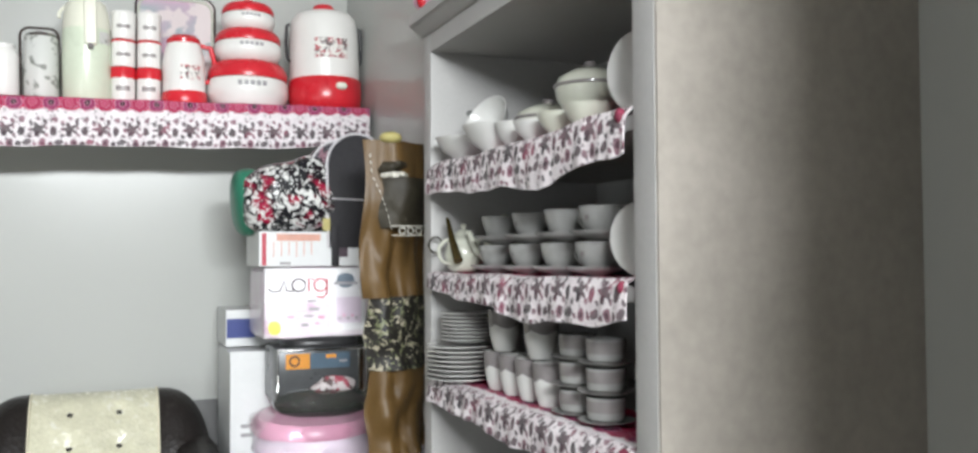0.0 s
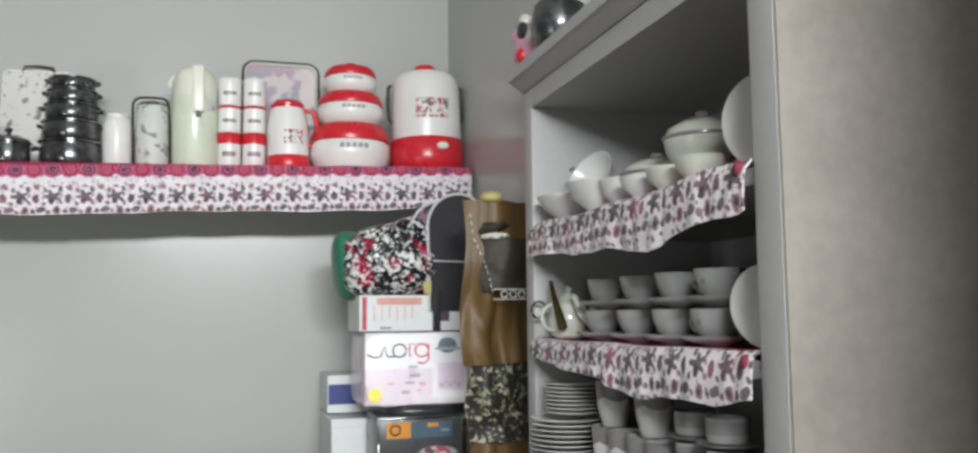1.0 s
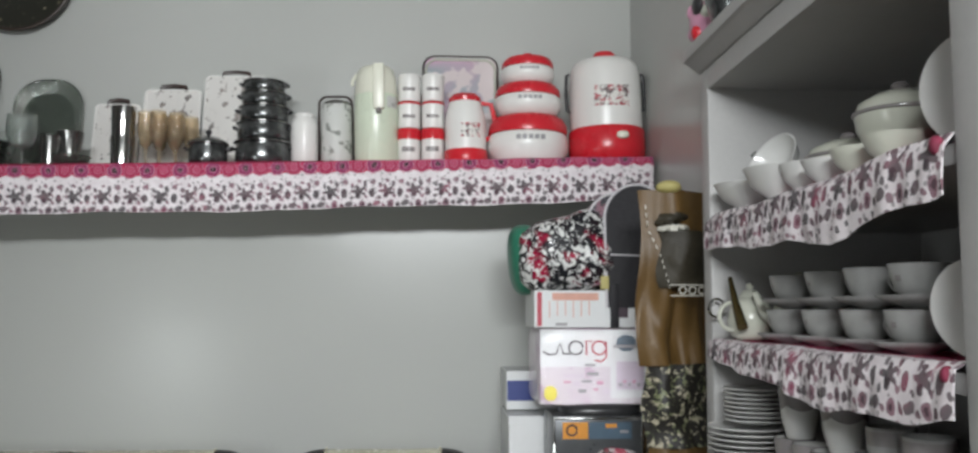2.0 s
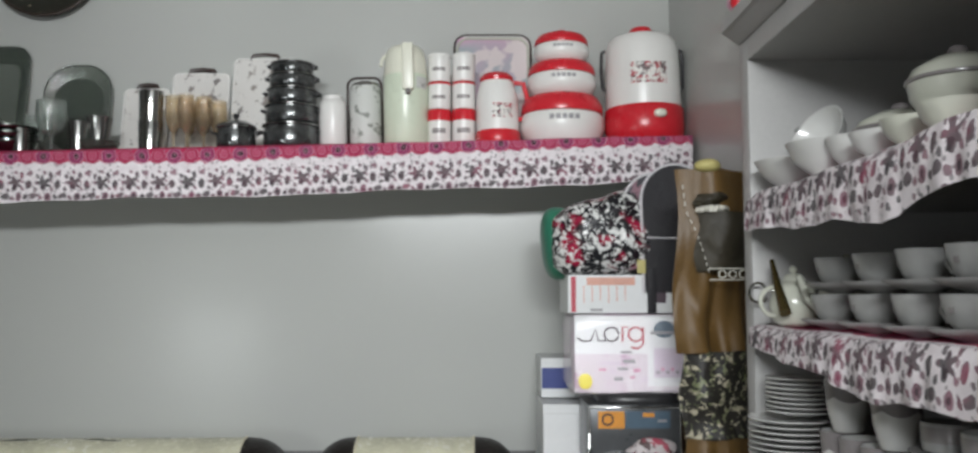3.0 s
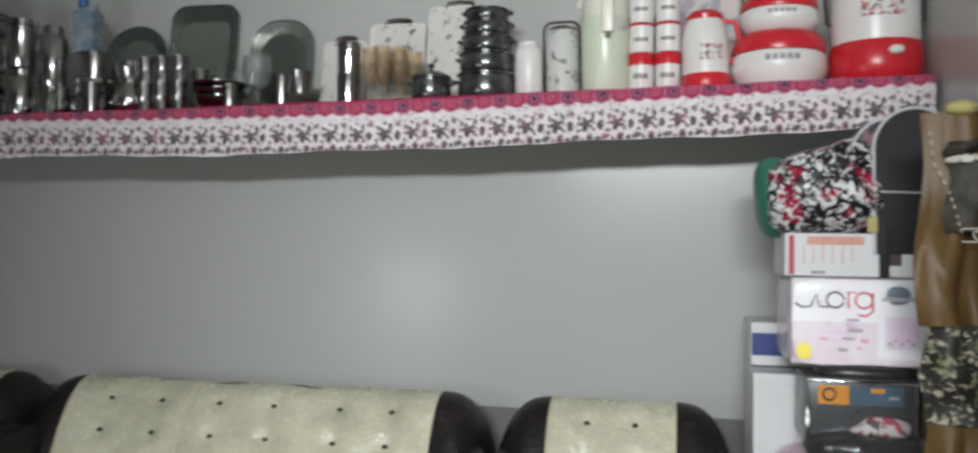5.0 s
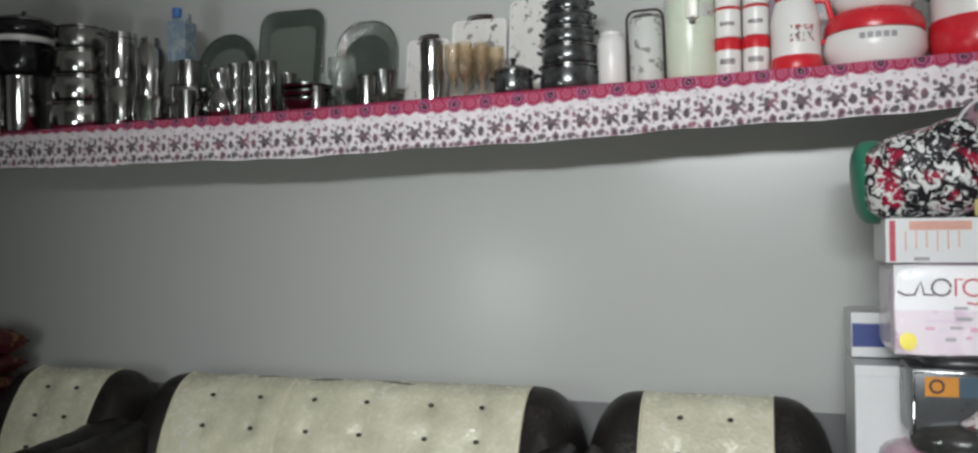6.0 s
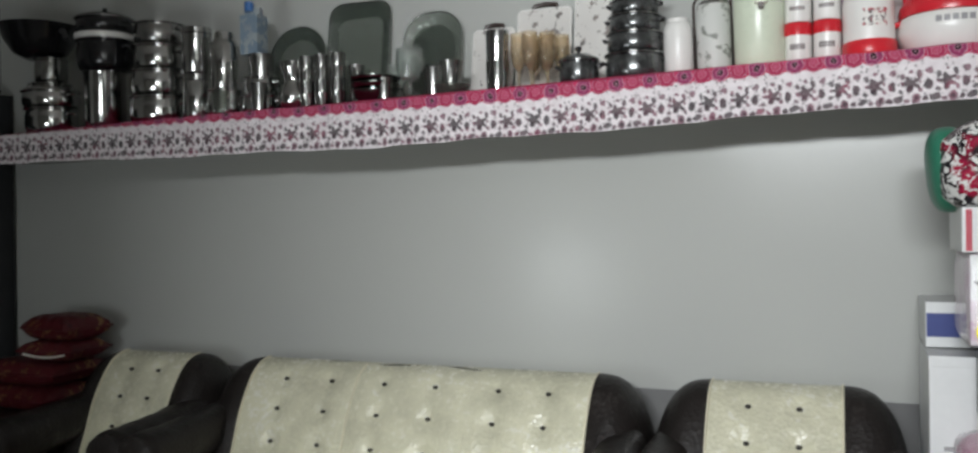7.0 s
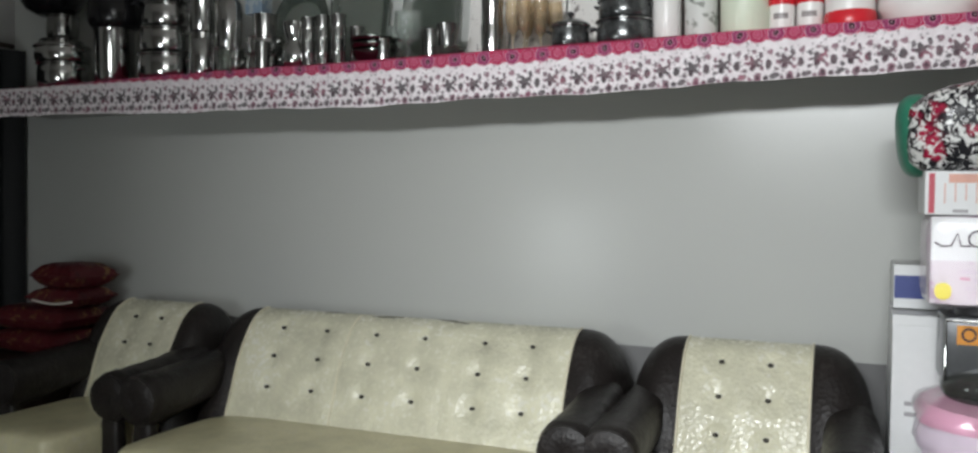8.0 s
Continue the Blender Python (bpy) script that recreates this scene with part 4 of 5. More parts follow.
for gx, n in ((-2.13, 3), (-2.195, 4), (-2.265, 4), (-2.33, 4)):
    for k in range(n):
        tumbler(gx, 2.96 + 0.03 * (n % 2), k * 0.047, 0.030, 0.062, DULL_STEEL if k % 2 else STEEL, "small steel glass in a nested column", name="steel_glass", group="nested steel glasses", flare=0.8)
for k, (gx, gy, gh) in enumerate(((-1.80, 2.95, 0.11), (-1.845, 3.06, 0.14), (-1.99, 2.94, 0.09), (-2.15, 3.06, 0.15), (-2.31, 3.07, 0.17), (-2.44, 3.08, 0.16), (-2.53, 2.94, 0.12), (-2.70, 2.93, 0.10))):
    tumbler(gx, gy, 0.0, 0.034, gh, DARK_GLASS if k % 2 else DULL_STEEL, "dark glass tumbler among the steel ware" if k % 2 else "dull steel tumbler among the glasses", name="glass_tumbler" if k % 2 else "steel_tumbler", group="loose tumblers", flare=0.8)
o = stand("steel_pitcher", -2.395, 2.97, "bellied steel water pot with a flared neck", "pot")
part("body", lathe([(0.035, 0), (0.04, 0.004), (0.058, 0.045), (0.05, 0.085), (0.034, 0.105), (0.034, 0.13), (0.046, 0.16), (0.05, 0.19), (0.046, 0.192)], 32), STEEL, o)
glass_platter(-2.52, 3.17, 0.26, 0.385, 0.128, "round smoky green glass platter on edge")
cooking_pot(-2.560, 3.0, 0.0, 0.078, 0.075, STEEL, label="steel pot in a stack under a carton", group="stacked steel pots")
cooking_pot(-2.560, 3.0, 0.077, 0.07, 0.07, STEEL, label="steel pot in a stack under a carton", group="stacked steel pots")
tumbler(-2.560, 3.0, 0.149, 0.05, 0.092, DULL_STEEL, "steel cup upside down on a pot", name="steel_cup", group="", flare=0.95)
o = thing("drink_carton", (-2.595, 3.0, shelf_top(-2.595) + 0.245), "pale blue carton with a blue screw cap", "carton")
part("body", boxed(-0.04, -0.035, 0, 0.04, 0.035, 0.155, bevel=0.003), BOTTLE_PALE, o, smooth=False)
part("gable", boxed(-0.036, -0.012, 0.155, 0.036, 0.012, 0.185, bevel=0.004), BOTTLE_PALE, o, smooth=False)
part("cap", lathe([(0.018, 0.17), (0.018, 0.205), (0.014, 0.208)], 18, at=(-0.012, -0.012, 0)), BOTTLE_BLUE, o, "blue screw cap")
cooking_pot(-2.715, 2.97, 0.0, 0.066, 0.11, STEEL, label="rounded steel pot under a tall canister", group="", handles=False)
o = thing("steel_canister", (-2.715, 2.97, shelf_top(-2.715) + 0.116), "tall steel canister with a narrow cap", "canister", "steel canisters")
part("body", lathe([(0.048, 0), (0.05, 0.004), (0.054, 0.175), (0.04, 0.198)], 30), STEEL, o)
part("cap", lathe([(0.038, 0.197), (0.036, 0.225), (0.03, 0.228)], 24), STEEL, o)
for k, (r, h) in enumerate(((0.056, 0.19), (0.058, 0.185))):
    o = thing("steel_canister", (-2.855, 2.98, shelf_top(-2.855) + 0.003 + 0.191 * k), "polished steel canister, one stood on another", "canister", "steel canisters")
    part("body", lathe([(r * 0.95, 0), (r, 0.005), (r, h * 0.84), (r * 0.94, h * 0.86)], 32), STEEL, o)
    part("lid", lathe([(r * 1.01, h * 0.86), (r * 1.01, h * 0.98), (r * 0.9, h)], 32), STEEL, o)
z = 0.0
for r, h in ((0.118, 0.112), (0.112, 0.105), (0.106, 0.10), (0.10, 0.09)):
    cooking_pot(-3.06, 3.0, z, r, h, STEEL if h > 0.095 else DULL_STEEL, label="steel cooking pot in a stack of four", group="four stacked steel pots")
    z += h + 0.002
o = stand("steel_drum", -3.318, 2.97, "tall steel drum under dark pots", "drum")
part("body", lathe([(0.078, 0), (0.082, 0.006), (0.082, 0.225), (0.086, 0.236), (0.07, 0.239)], 32), STEEL, o)
cooking_pot(-3.318, 2.97, 0.242, 0.112, 0.125, BLACK_POT, label="deep black pot on a steel drum", group="")
o = thing("plate_stack", (-3.318, 2.97, shelf_top(-3.318) + 0.372), "pale plastic basin between two black pots", "basin")
part("basin", lathe([(0.11, 0), (0.118, 0.004), (0.12, 0.022), (0.112, 0.026)], 32), WHITE_PLASTIC, o)
cooking_pot(-3.318, 2.97, 0.398, 0.115, 0.06, BLACK_POT, lid=True, label="black pot with lid at the top of a stack", group="")
cooking_pot(-3.575, 2.93, 0.0, 0.105, 0.10, STEEL, label="steel casserole under another one", group="two steel casseroles")
o = cooking_pot(-3.575, 2.93, 0.102, 0.115, 0.07, STEEL, label="covered steel casserole with wire loops on another one", group="two steel casseroles")
part("lid", lathe([(0.117, 0.072), (0.112, 0.08), (0.06, 0.09), (0.0001, 0.092)], 36, cap=False), STEEL, o)
for lx in (-0.05, 0.05):
    part("loop", tube([(lx - 0.035, -0.05, 0.08), (lx - 0.03, -0.05, 0.106), (lx, -0.05, 0.112), (lx + 0.03, -0.05, 0.106), (lx + 0.035, -0.05, 0.08)], 0.0035, 8), STEEL, o, "wire loop")
z = 0.0
for r, h in ((0.10, 0.075), (0.095, 0.07), (0.085, 0.09), (0.07, 0.11)):
    cooking_pot(-3.74, 3.08, z, r, h, DULL_STEEL, label="scratched steel pot under a wok", group="steel pots under the wok", handles=False)
    z += h + 0.002
o = thing("wok", (-3.78, 3.06, shelf_top(-3.78) + 0.003 + z), "large dark wok standing on steel pots", "wok")
part("pan", shell([(0.06, 0), (0.11, 0.025), (0.15, 0.085), (0.17, 0.14), (0.175, 0.146)], 0.004, 36), BLACK_POT, o)
part("handle", tube([(0.155, -0.03, 0.11), (0.2, -0.06, 0.10), (0.235, -0.08, 0.06)], 0.011, 8), DARK_PLASTIC, o, "dark handle")

# ---- wall plate above the shelf ----
o = thing("wall_plate", (-2.05, 3.2, 2.69), "round dark woven plate with pale flecks on the wall", "wall plate", rx=90)
part("disc", lathe([(0.0001, 0.0), (0.12, 0.004), (0.175, 0.016), (0.205, 0.024), (0.21, 0.018), (0.2, -0.02), (0.0001, -0.026)], 48, cap=False), PLAQUE, o)
part("rim", tube([(0.205 * math.cos(2 * math.pi * k / 60), 0.205 * math.sin(2 * math.pi * k / 60), 0.02) for k in range(60)], 0.007, 8, closed=True), DARK_WOOD, o)


# ---- crockery in the cabinet ----
def saucer_cup(x, y, z, label="white china cup toned grey for shade with a flower on a saucer", turn=0.0):
    o = thing("tea_cup", (x, y, z), label, "cup", "tea cups", rz=turn)
    s = part("saucer", lathe([(0.02, 0), (0.025, 0.003), (0.05, 0.010), (0.062, 0.017), (0.0625, 0.0185), (0.05, 0.0125), (0.0001, 0.006)], 30, cap=False), SHADED_CHINA, o)
    part("bowl", shell([(0.017, 0.006), (0.0175, 0.010), (0.025, 0.015), (0.034, 0.026), (0.0395, 0.042), (0.0425, 0.056), (0.044, 0.064)], 0.0022, 30), SHADED_CHINA, o)
    part("handle", tube([(0, 0.041, 0.056), (0, 0.058, 0.055), (0, 0.062, 0.040), (0, 0.050, 0.027), (0, 0.035, 0.029)], 0.0035, 8), SHADED_CHINA, o)
    part("flower", curved_label(0.0392, 0.038, 0.048, 172, 187, 4), GREY_GLAZE, o, "small grey printed flower")
    return o


def china_bowl(x, y, z, r, h, mat=CHINA, label="shallow white china bowl", tilt=(0, 0, 0), name="china_bowl", group="china bowls"):
    o = thing(name, (x, y, z), label, "bowl", group, rz=tilt[2], rx=tilt[0], ry=tilt[1])
    part("wall", shell([(r * 0.42, 0), (r * 0.45, 0.004), (r * 0.8, h * 0.45), (r, h)], 0.003, 34), mat, o)
    part("foot", lathe([(r * 0.42, -0.004), (r * 0.42, 0.002)], 24), mat, o)
    return o


def standing_plate(x, y, z, r, mat, label, rx, rz):
    """A plate on its edge; the place is its lowest point."""
    o = thing("china_plate", (x, y, z), label, "plate", rx=0, rz=rz, ry=rx)
    bm = lathe([(0.0001, 0.010), (r * 0.62, 0.008), (r * 0.97, -0.006), (r, -0.007), (r * 0.97, -0.001), (r * 0.6, 0.014), (0.0001, 0.016)], 44, cap=False)
    bmesh.ops.rotate(bm, verts=bm.verts, cent=(0, 0, 0), matrix=Matrix.Rotation(radians(90), 3, "Y"))
    bmesh.ops.translate(bm, verts=bm.verts, vec=(0, 0, r))
    part("disc", bm, mat, o)
    return o


def tureen(x, y, z, r, h, label):
    o = thing("tureen", (x, y, z), label, "tureen", "tureens")
    part("bowl", lathe([(r * 0.5, 0), (r * 0.6, 0.006), (r * 0.95, h * 0.4), (r, h * 0.62)], 36), CREAM_CHINA, o)
    part("band", tube([(r * 1.0 * math.cos(2 * math.pi * k / 36), r * 1.0 * math.sin(2 * math.pi * k / 36), h * 0.63) for k in range(36)], 0.0035, 6, closed=True), GREY_GLAZE, o, "grey painted band")
    part("lid", lathe([(r * 0.99, h * 0.64), (r * 0.9, h * 0.78), (r * 0.5, h * 0.92), (0.012, h * 0.95)], 36), CREAM_CHINA, o)
    part("knob", lathe([(0.008, h * 0.94), (0.015, h * 1.02), (0.01, h * 1.07)], 16), GREY_GLAZE, o)
    return o


Z1, Z2, Z3 = 1.659, 1.387, 1.122
china_bowl(0.20, 1.70, Z1 + 0.005, 0.088, 0.055)
china_bowl(0.20, 1.525, Z1 + 0.005, 0.085, 0.062)
china_bowl(0.20, 1.425, Z1 + 0.005, 0.052, 0.055)
china_bowl(0.19, 1.31, Z1 + 0.005, 0.05, 0.042)
china_bowl(0.19, 1.20, Z1 + 0.005, 0.05, 0.042, CREAM_CHINA, "cream glazed china bowl")
china_bowl(0.19, 1.09, Z1 + 0.005, 0.05, 0.042, CREAM_CHINA, "cream glazed china bowl")
standing_plate(0.262, 1.775, Z1 + 0.004, 0.072, GLASS, "clear glass plate standing on its edge", -12, 0)
china_bowl(0.235, 1.62, Z1 + 0.075, 0.066, 0.045, CHINA, "white china bowl leaning on its side", (0, -62, 20))
tureen(0.28, 1.435, Z1 + 0.012, 0.075, 0.10, "cream china tureen with a grey band")
tureen(0.275, 1.235, Z1 + 0.04, 0.072, 0.115, "cream china tureen with a grey band and lid")
standing_plate(0.50, 1.38, Z1 + 0.004, 0.12, CHINA, "white china plate standing at the back", -10, 0)
standing_plate(0.235, 0.95, Z1 + 0.006, 0.077, CHINA, "white china plate standing on its edge", -8, 32)
standing_plate(0.215, 0.935, Z2 + 0.002, 0.066, CHINA, "white china plate standing on its edge", -6, 30)
for tier in (0, 1):
    for y in (1.575, 1.405, 1.25, 1.105):
        saucer_cup(0.215 + 0.004 * tier, y - 0.01 * tier, Z2 + 0.002 + 0.0665 * tier, turn=(y * 900) % 40 - 20)
for y in (1.50, 1.32, 1.17):
    saucer_cup(0.36, y, Z2 + 0.002, turn=15)


def teapot(x, y, z, s, label, mat):
    o = thing("teapot", (x, y, z), label, "teapot", "teapots")
    part("body", lathe([(0.03 * s, 0), (0.045 * s, 0.01 * s), (0.055 * s, 0.045 * s), (0.045 * s, 0.085 * s), (0.028 * s, 0.1 * s)], 32), mat, o)
    part("lid", lathe([(0.028 * s, 0.1 * s), (0.018 * s, 0.114 * s), (0.006 * s, 0.118 * s), (0.01 * s, 0.128 * s), (0.004 * s, 0.134 * s)], 24), mat, o)
    part("spout", tube([(-0.045 * s, 0, 0.03 * s), (-0.075 * s, 0, 0.055 * s), (-0.09 * s, 0, 0.095 * s)], lambda k: 0.012 * s * (1 - 0.5 * k), 10), mat, o)
    part("handle", tube(arc(0.05 * s, 0, 0.055 * s, 0.035 * s, 0.032 * s, 100, -100, 12), 0.005 * s, 8), mat, o)
    return o


tp = teapot(0.19, 1.725, Z2 + 0.003, 0.9, "cream china teapot at the front of the shelf", CREAM_CHINA)
tp.rotation_euler = (0, 0, radians(195))
teapot(0.27, 1.655, Z2 + 0.003, 1.05, "cream china teapot beside the cups", CREAM_CHINA)
o = thing("ladle", (0.15, 1.69, Z2 + 0.03), "dark gold ladle leaning among the teapots", "ladle")
part("shaft", tube([(0.0, 0.045, 0.105), (0.0, 0.01, 0.05), (0.0, -0.03, 0.0)], lambda k: 0.005 + 0.007 * k, 8), surface("dark_gold", (0.11, 0.085, 0.03), 0.22, 0.8), o)
part("ring", tube(arc(-0.02, 0.075, 0.04, 0.018, 0.02, 0, 330, 14), 0.003, 6), STEEL, o)

for k in range(8):
    o = thing("dinner_plate", (0.172, 1.70, Z3 + 0.003 + 0.011 * k), "white china plate in a stack", "plate", "stacked plates")
    part("disc", lathe([(0.045, 0), (0.055, 0.002), (0.085, 0.010), (0.0855, 0.0125), (0.07, 0.009), (0.0001, 0.005)], 36, cap=False), CHINA, o)
for k in range(8):
    o = thing("side_plate", (0.185, 1.69, Z3 + 0.098 + 0.009 * k), "small white china plate in a stack", "plate", "stacked side plates")
    part("disc", lathe([(0.035, 0), (0.042, 0.002), (0.066, 0.008), (0.0665, 0.0105), (0.05, 0.008), (0.0001, 0.004)], 36, cap=False), CHINA, o)


def mug(x, y, z, r, h, turn):
    o = thing("mug", (x, y, z), "white china mug with a grey scalloped rim and a shade-toned handle", "mug", "mugs", rz=turn)
    part("body", shell([(r * 0.62, 0), (r * 0.68, 0.004), (r * 0.9, h * 0.4), (r, h)], 0.0025, 30), CHINA, o)
    bm = bmesh.new()
    seg = 40
    low = [h * (0.66 - 0.10 * abs(math.sin(k * math.pi * 4 / seg))) for k in range(seg)]
    a = [bm.verts.new((1.012 * (r * 0.9 + r * 0.1 * (low[k] / h - 0.4) / 0.6) * math.cos(2 * math.pi * k / seg), 1.012 * (r * 0.9 + r * 0.1 * (low[k] / h - 0.4) / 0.6) * math.sin(2 * math.pi * k / seg), low[k])) for k in range(seg)]
    b = [bm.verts.new((1.012 * r * math.cos(2 * math.pi * k / seg), 1.012 * r * math.sin(2 * math.pi * k / seg), h * 1.002)) for k in range(seg)]
    c = [bm.verts.new((0.95 * r * math.cos(2 * math.pi * k / seg), 0.95 * r * math.sin(2 * math.pi * k / seg), h * 1.003)) for k in range(seg)]
    for k in range(seg):
        j = (k + 1) % seg
        bm.faces.new((a[k], a[j], b[j], b[k]))
        bm.faces.new((b[k], b[j], c[j], c[k]))
    part("rim_band", bm, GREY_GLAZE, o, "grey scalloped rim")
    part("handle", tube([(0, r * 0.95, h * 0.82), (0, r * 1.5, h * 0.8), (0, r * 1.6, h * 0.5), (0, r * 1.3, h * 0.25), (0, r * 0.85, h * 0.25)], 0.0045, 8), SHADED_CHINA, o)
    return o


for y in (1.53, 1.445, 1.36, 1.275):
    mug(0.20, y, Z3 + 0.003, 0.037, 0.088, -150)
for y in (1.50, 1.315):
    mug(0.20, y, Z3 + 0.094, 0.038, 0.092, -60)
for y in (1.16, 1.055):
    for k in range(3):
        tin = 0.052 * k
        o = thing("tea_cup", (0.20, y, Z3 + 0.003 + tin), "low white china cup toned grey for shade with a grey band in a stack", "cup", "stacked low cups")
        part("saucer", lathe([(0.022, 0), (0.05, 0.008), (0.052, 0.010), (0.0001, 0.005)], 28, cap=False), SHADED_CHINA, o)
        part("bowl", shell([(0.026, 0.006), (0.034, 0.012), (0.036, 0.05)], 0.002, 26), SHADED_CHINA, o)
        part("band", lathe([(0.0352, 0.024), (0.0364, 0.045)], 26, cap=False), GREY_GLAZE, o, "grey glazed band")

# ---- on top of the cabinet ----
o = thing("flower_jar", (0.17, 1.86, 2.064), "red and white flowered jar on the cabinet", "jar")
part("body", lathe([(0.04, 0), (0.052, 0.01), (0.06, 0.06), (0.05, 0.11), (0.045, 0.13)], 30), PINK_PLASTIC, o)
for k, (a, zz) in enumerate(((200, 0.03), (235, 0.075), (170, 0.085), (265, 0.03), (215, 0.115), (145, 0.04), (290, 0.085))):
    q = (0.048 * math.cos(radians(a)), 0.048 * math.sin(radians(a)), zz)
    part("flower", superpill(0.018, 0.018, 0.02, 2, 14, 8, at=q, wobble=0.25, seed=k), (RED_PLASTIC, CREAM_CHINA, PINK_PLASTIC)[k % 3], o)
part("opening", superpill(0.012, 0.026, 0.022, 2, 14, 8, at=(-0.05, -0.03, 0.09)), DARK_PLASTIC, o, "dark round opening")
o = thing("dark_pot", (0.17, 1.70, 2.064), "dark round pot on the cabinet", "pot")
part("body", lathe([(0.04, 0), (0.055, 0.01), (0.07, 0.06), (0.06, 0.11)], 28), BLACK_ENAMEL, o)
part("lid", lathe([(0.061, 0.11), (0.04, 0.13), (0.01, 0.138)], 24), BLACK_ENAMEL, o)

# ---- stacked boxes and bags in the corner ----
def label_on(name, x0, z0, x1, z1, mat, parent, y, label="", lift=0.0015):
    return part(name, boxed(x0, y - lift, z0, x1, y, z1), mat, parent, label, smooth=False)


o = thing("tall_carton", (-0.08, 2.86, 0), "tall white carton with small grey print on the floor", "carton")
part("body", boxed(-0.165, -0.11, 0, 0.17, 0.24, 1.11, bevel=0.004), CARTON, o, smooth=False)
part("flap", boxed(-0.166, -0.112, 1.085, 0.171, -0.10, 1.115, bevel=0.002), CARTON, o, smooth=False)
for k, w in enumerate((0.05, 0.065)):
    label_on("print_bar", -0.13, 0.86 - 0.03 * k, -0.13 + w, 0.872 - 0.03 * k, GREY_INK, o, -0.11)
o = thing("small_carton", (-0.095, 2.98, 1.116), "white carton with a dark blue band on a taller one", "carton")
part("body", boxed(-0.145, -0.06, 0, 0.16, 0.2, 0.13, bevel=0.004), CARTON, o, smooth=False)
label_on("blue_band", -0.142, 0.03, -0.045, 0.098, BLUE, o, -0.06, "dark blue printed band")

o = thing("plastic_drum", (0.0, 2.60, 0), "lilac plastic drum with pink lid wrapped in clear plastic", "drum")
part("body", lathe([(0.16, 0), (0.165, 0.01), (0.175, 0.5), (0.17, 0.86), (0.15, 0.885)], 36), LILAC, o)
part("lid", lathe([(0.178, 0.86), (0.18, 0.885), (0.165, 0.905), (0.05, 0.912)], 36), PINK_PLASTIC, o, "pink lid")
drum_wrap = part("wrap", superpill(0.20, 0.175, 0.10, 3, 40, 18, at=(0.0, 0.0, 0.85), wobble=0.12, seed=4), WRAP, o, "crumpled clear plastic wrap")

o = thing("mixer_box", (0.01, 2.57, 0.937), "dark boxed appliance with an orange and blue label", "appliance")
part("shell", boxed(-0.145, -0.06, 0.03, 0.15, 0.16, 0.205, bevel=0.012), GREY_METAL, o, "dark grey shell")
part("lid", superpill(0.125, 0.10, 0.03, 3, 32, 12, at=(0.01, 0.04, 0.214)), DARK_PLASTIC, o, "black domed lid")
label_on("orange_label", -0.115, 0.138, -0.04, 0.186, ORANGE, o, -0.06, "orange printed label")
part("dial_ring", tube(arc(-0.088, -0.062, 0.163, 0.015, 0.015, 0, 350, 16), 0.003, 6), DARK_INK, o)
label_on("dark_label", -0.037, 0.138, 0.09, 0.186, TEAL_INK, o, -0.06, "slate blue printed label")
label_on("print_bar", 0.012, 0.17, 0.045, 0.182, ORANGE, o, -0.0615)
label_on("print_bar", 0.055, 0.155, 0.08, 0.163, GREY_INK, o, -0.0615)
part("corner_strip", boxed(0.118, -0.064, 0.03, 0.14, -0.052, 0.2, bevel=0.004), STEEL, o, "bright corner strip")
part("chrome_frame", tube([(-0.14, -0.062, 0.04), (-0.14, -0.062, 0.197), (0.145, -0.062, 0.197), (0.145, -0.062, 0.04)], 0.004, 8), STEEL, o, "bright metal edge")
part("bowl", superpill(0.155, 0.11, 0.05, 2.5, 36, 14, at=(0.005, -0.03, 0.03), wobble=0.04), DARK_GLASS, o, "smoky plastic bowl")
part("wrapped_sweet", superpill(0.07, 0.02, 0.032, 2.2, 22, 12, at=(0.03, -0.075, 0.08), wobble=0.5, seed=9), patch_print("foil_print", (0.55, 0.5, 0.5), ((0.35, 0.03, 0.06), (0.45, 0.1, 0.14), (0.1, 0.06, 0.06)), 40, 0.5), o, "crumpled red and white foil")

o = thing("gift_carton", (0.0, 2.65, 1.172), "pale pink and white printed carton in clear plastic", "carton")
part("body", boxed(-0.17, -0.12, 0, 0.168, 0.16, 0.224, bevel=0.006), CARTON_PINK, o, "pink and white print", smooth=False)
label_on("white_field", -0.168, 0.112, 0.166, 0.222, CARTON, o, -0.12)
y = -0.1225
part("logo", tube([(-0.160, y, 0.158), (-0.143, y, 0.148), (-0.122, y, 0.150), (-0.108, y, 0.182), (-0.100, y, 0.150), (-0.078, y, 0.150)], 0.0027, 6), DARK_INK, o)
for cx in (-0.062, 0.008):
    part("logo", tube(arc(cx, y, 0.168, 0.021, 0.020, 0, 345, 16), 0.0027, 6), DARK_INK if cx < -0.02 else RED_INK, o)
part("logo", tube([(-0.030, y, 0.147), (-0.030, y, 0.189), (-0.014, y, 0.187)], 0.0027, 6), RED_INK, o)
part("logo", tube([(0.029, y, 0.188), (0.029, y, 0.140), (0.014, y, 0.127), (-0.006, y, 0.131)], 0.0027, 6), RED_INK, o)
label_on("print_bar", -0.035, 0.114, -0.004, 0.121, GREY_INK, o, -0.1215)
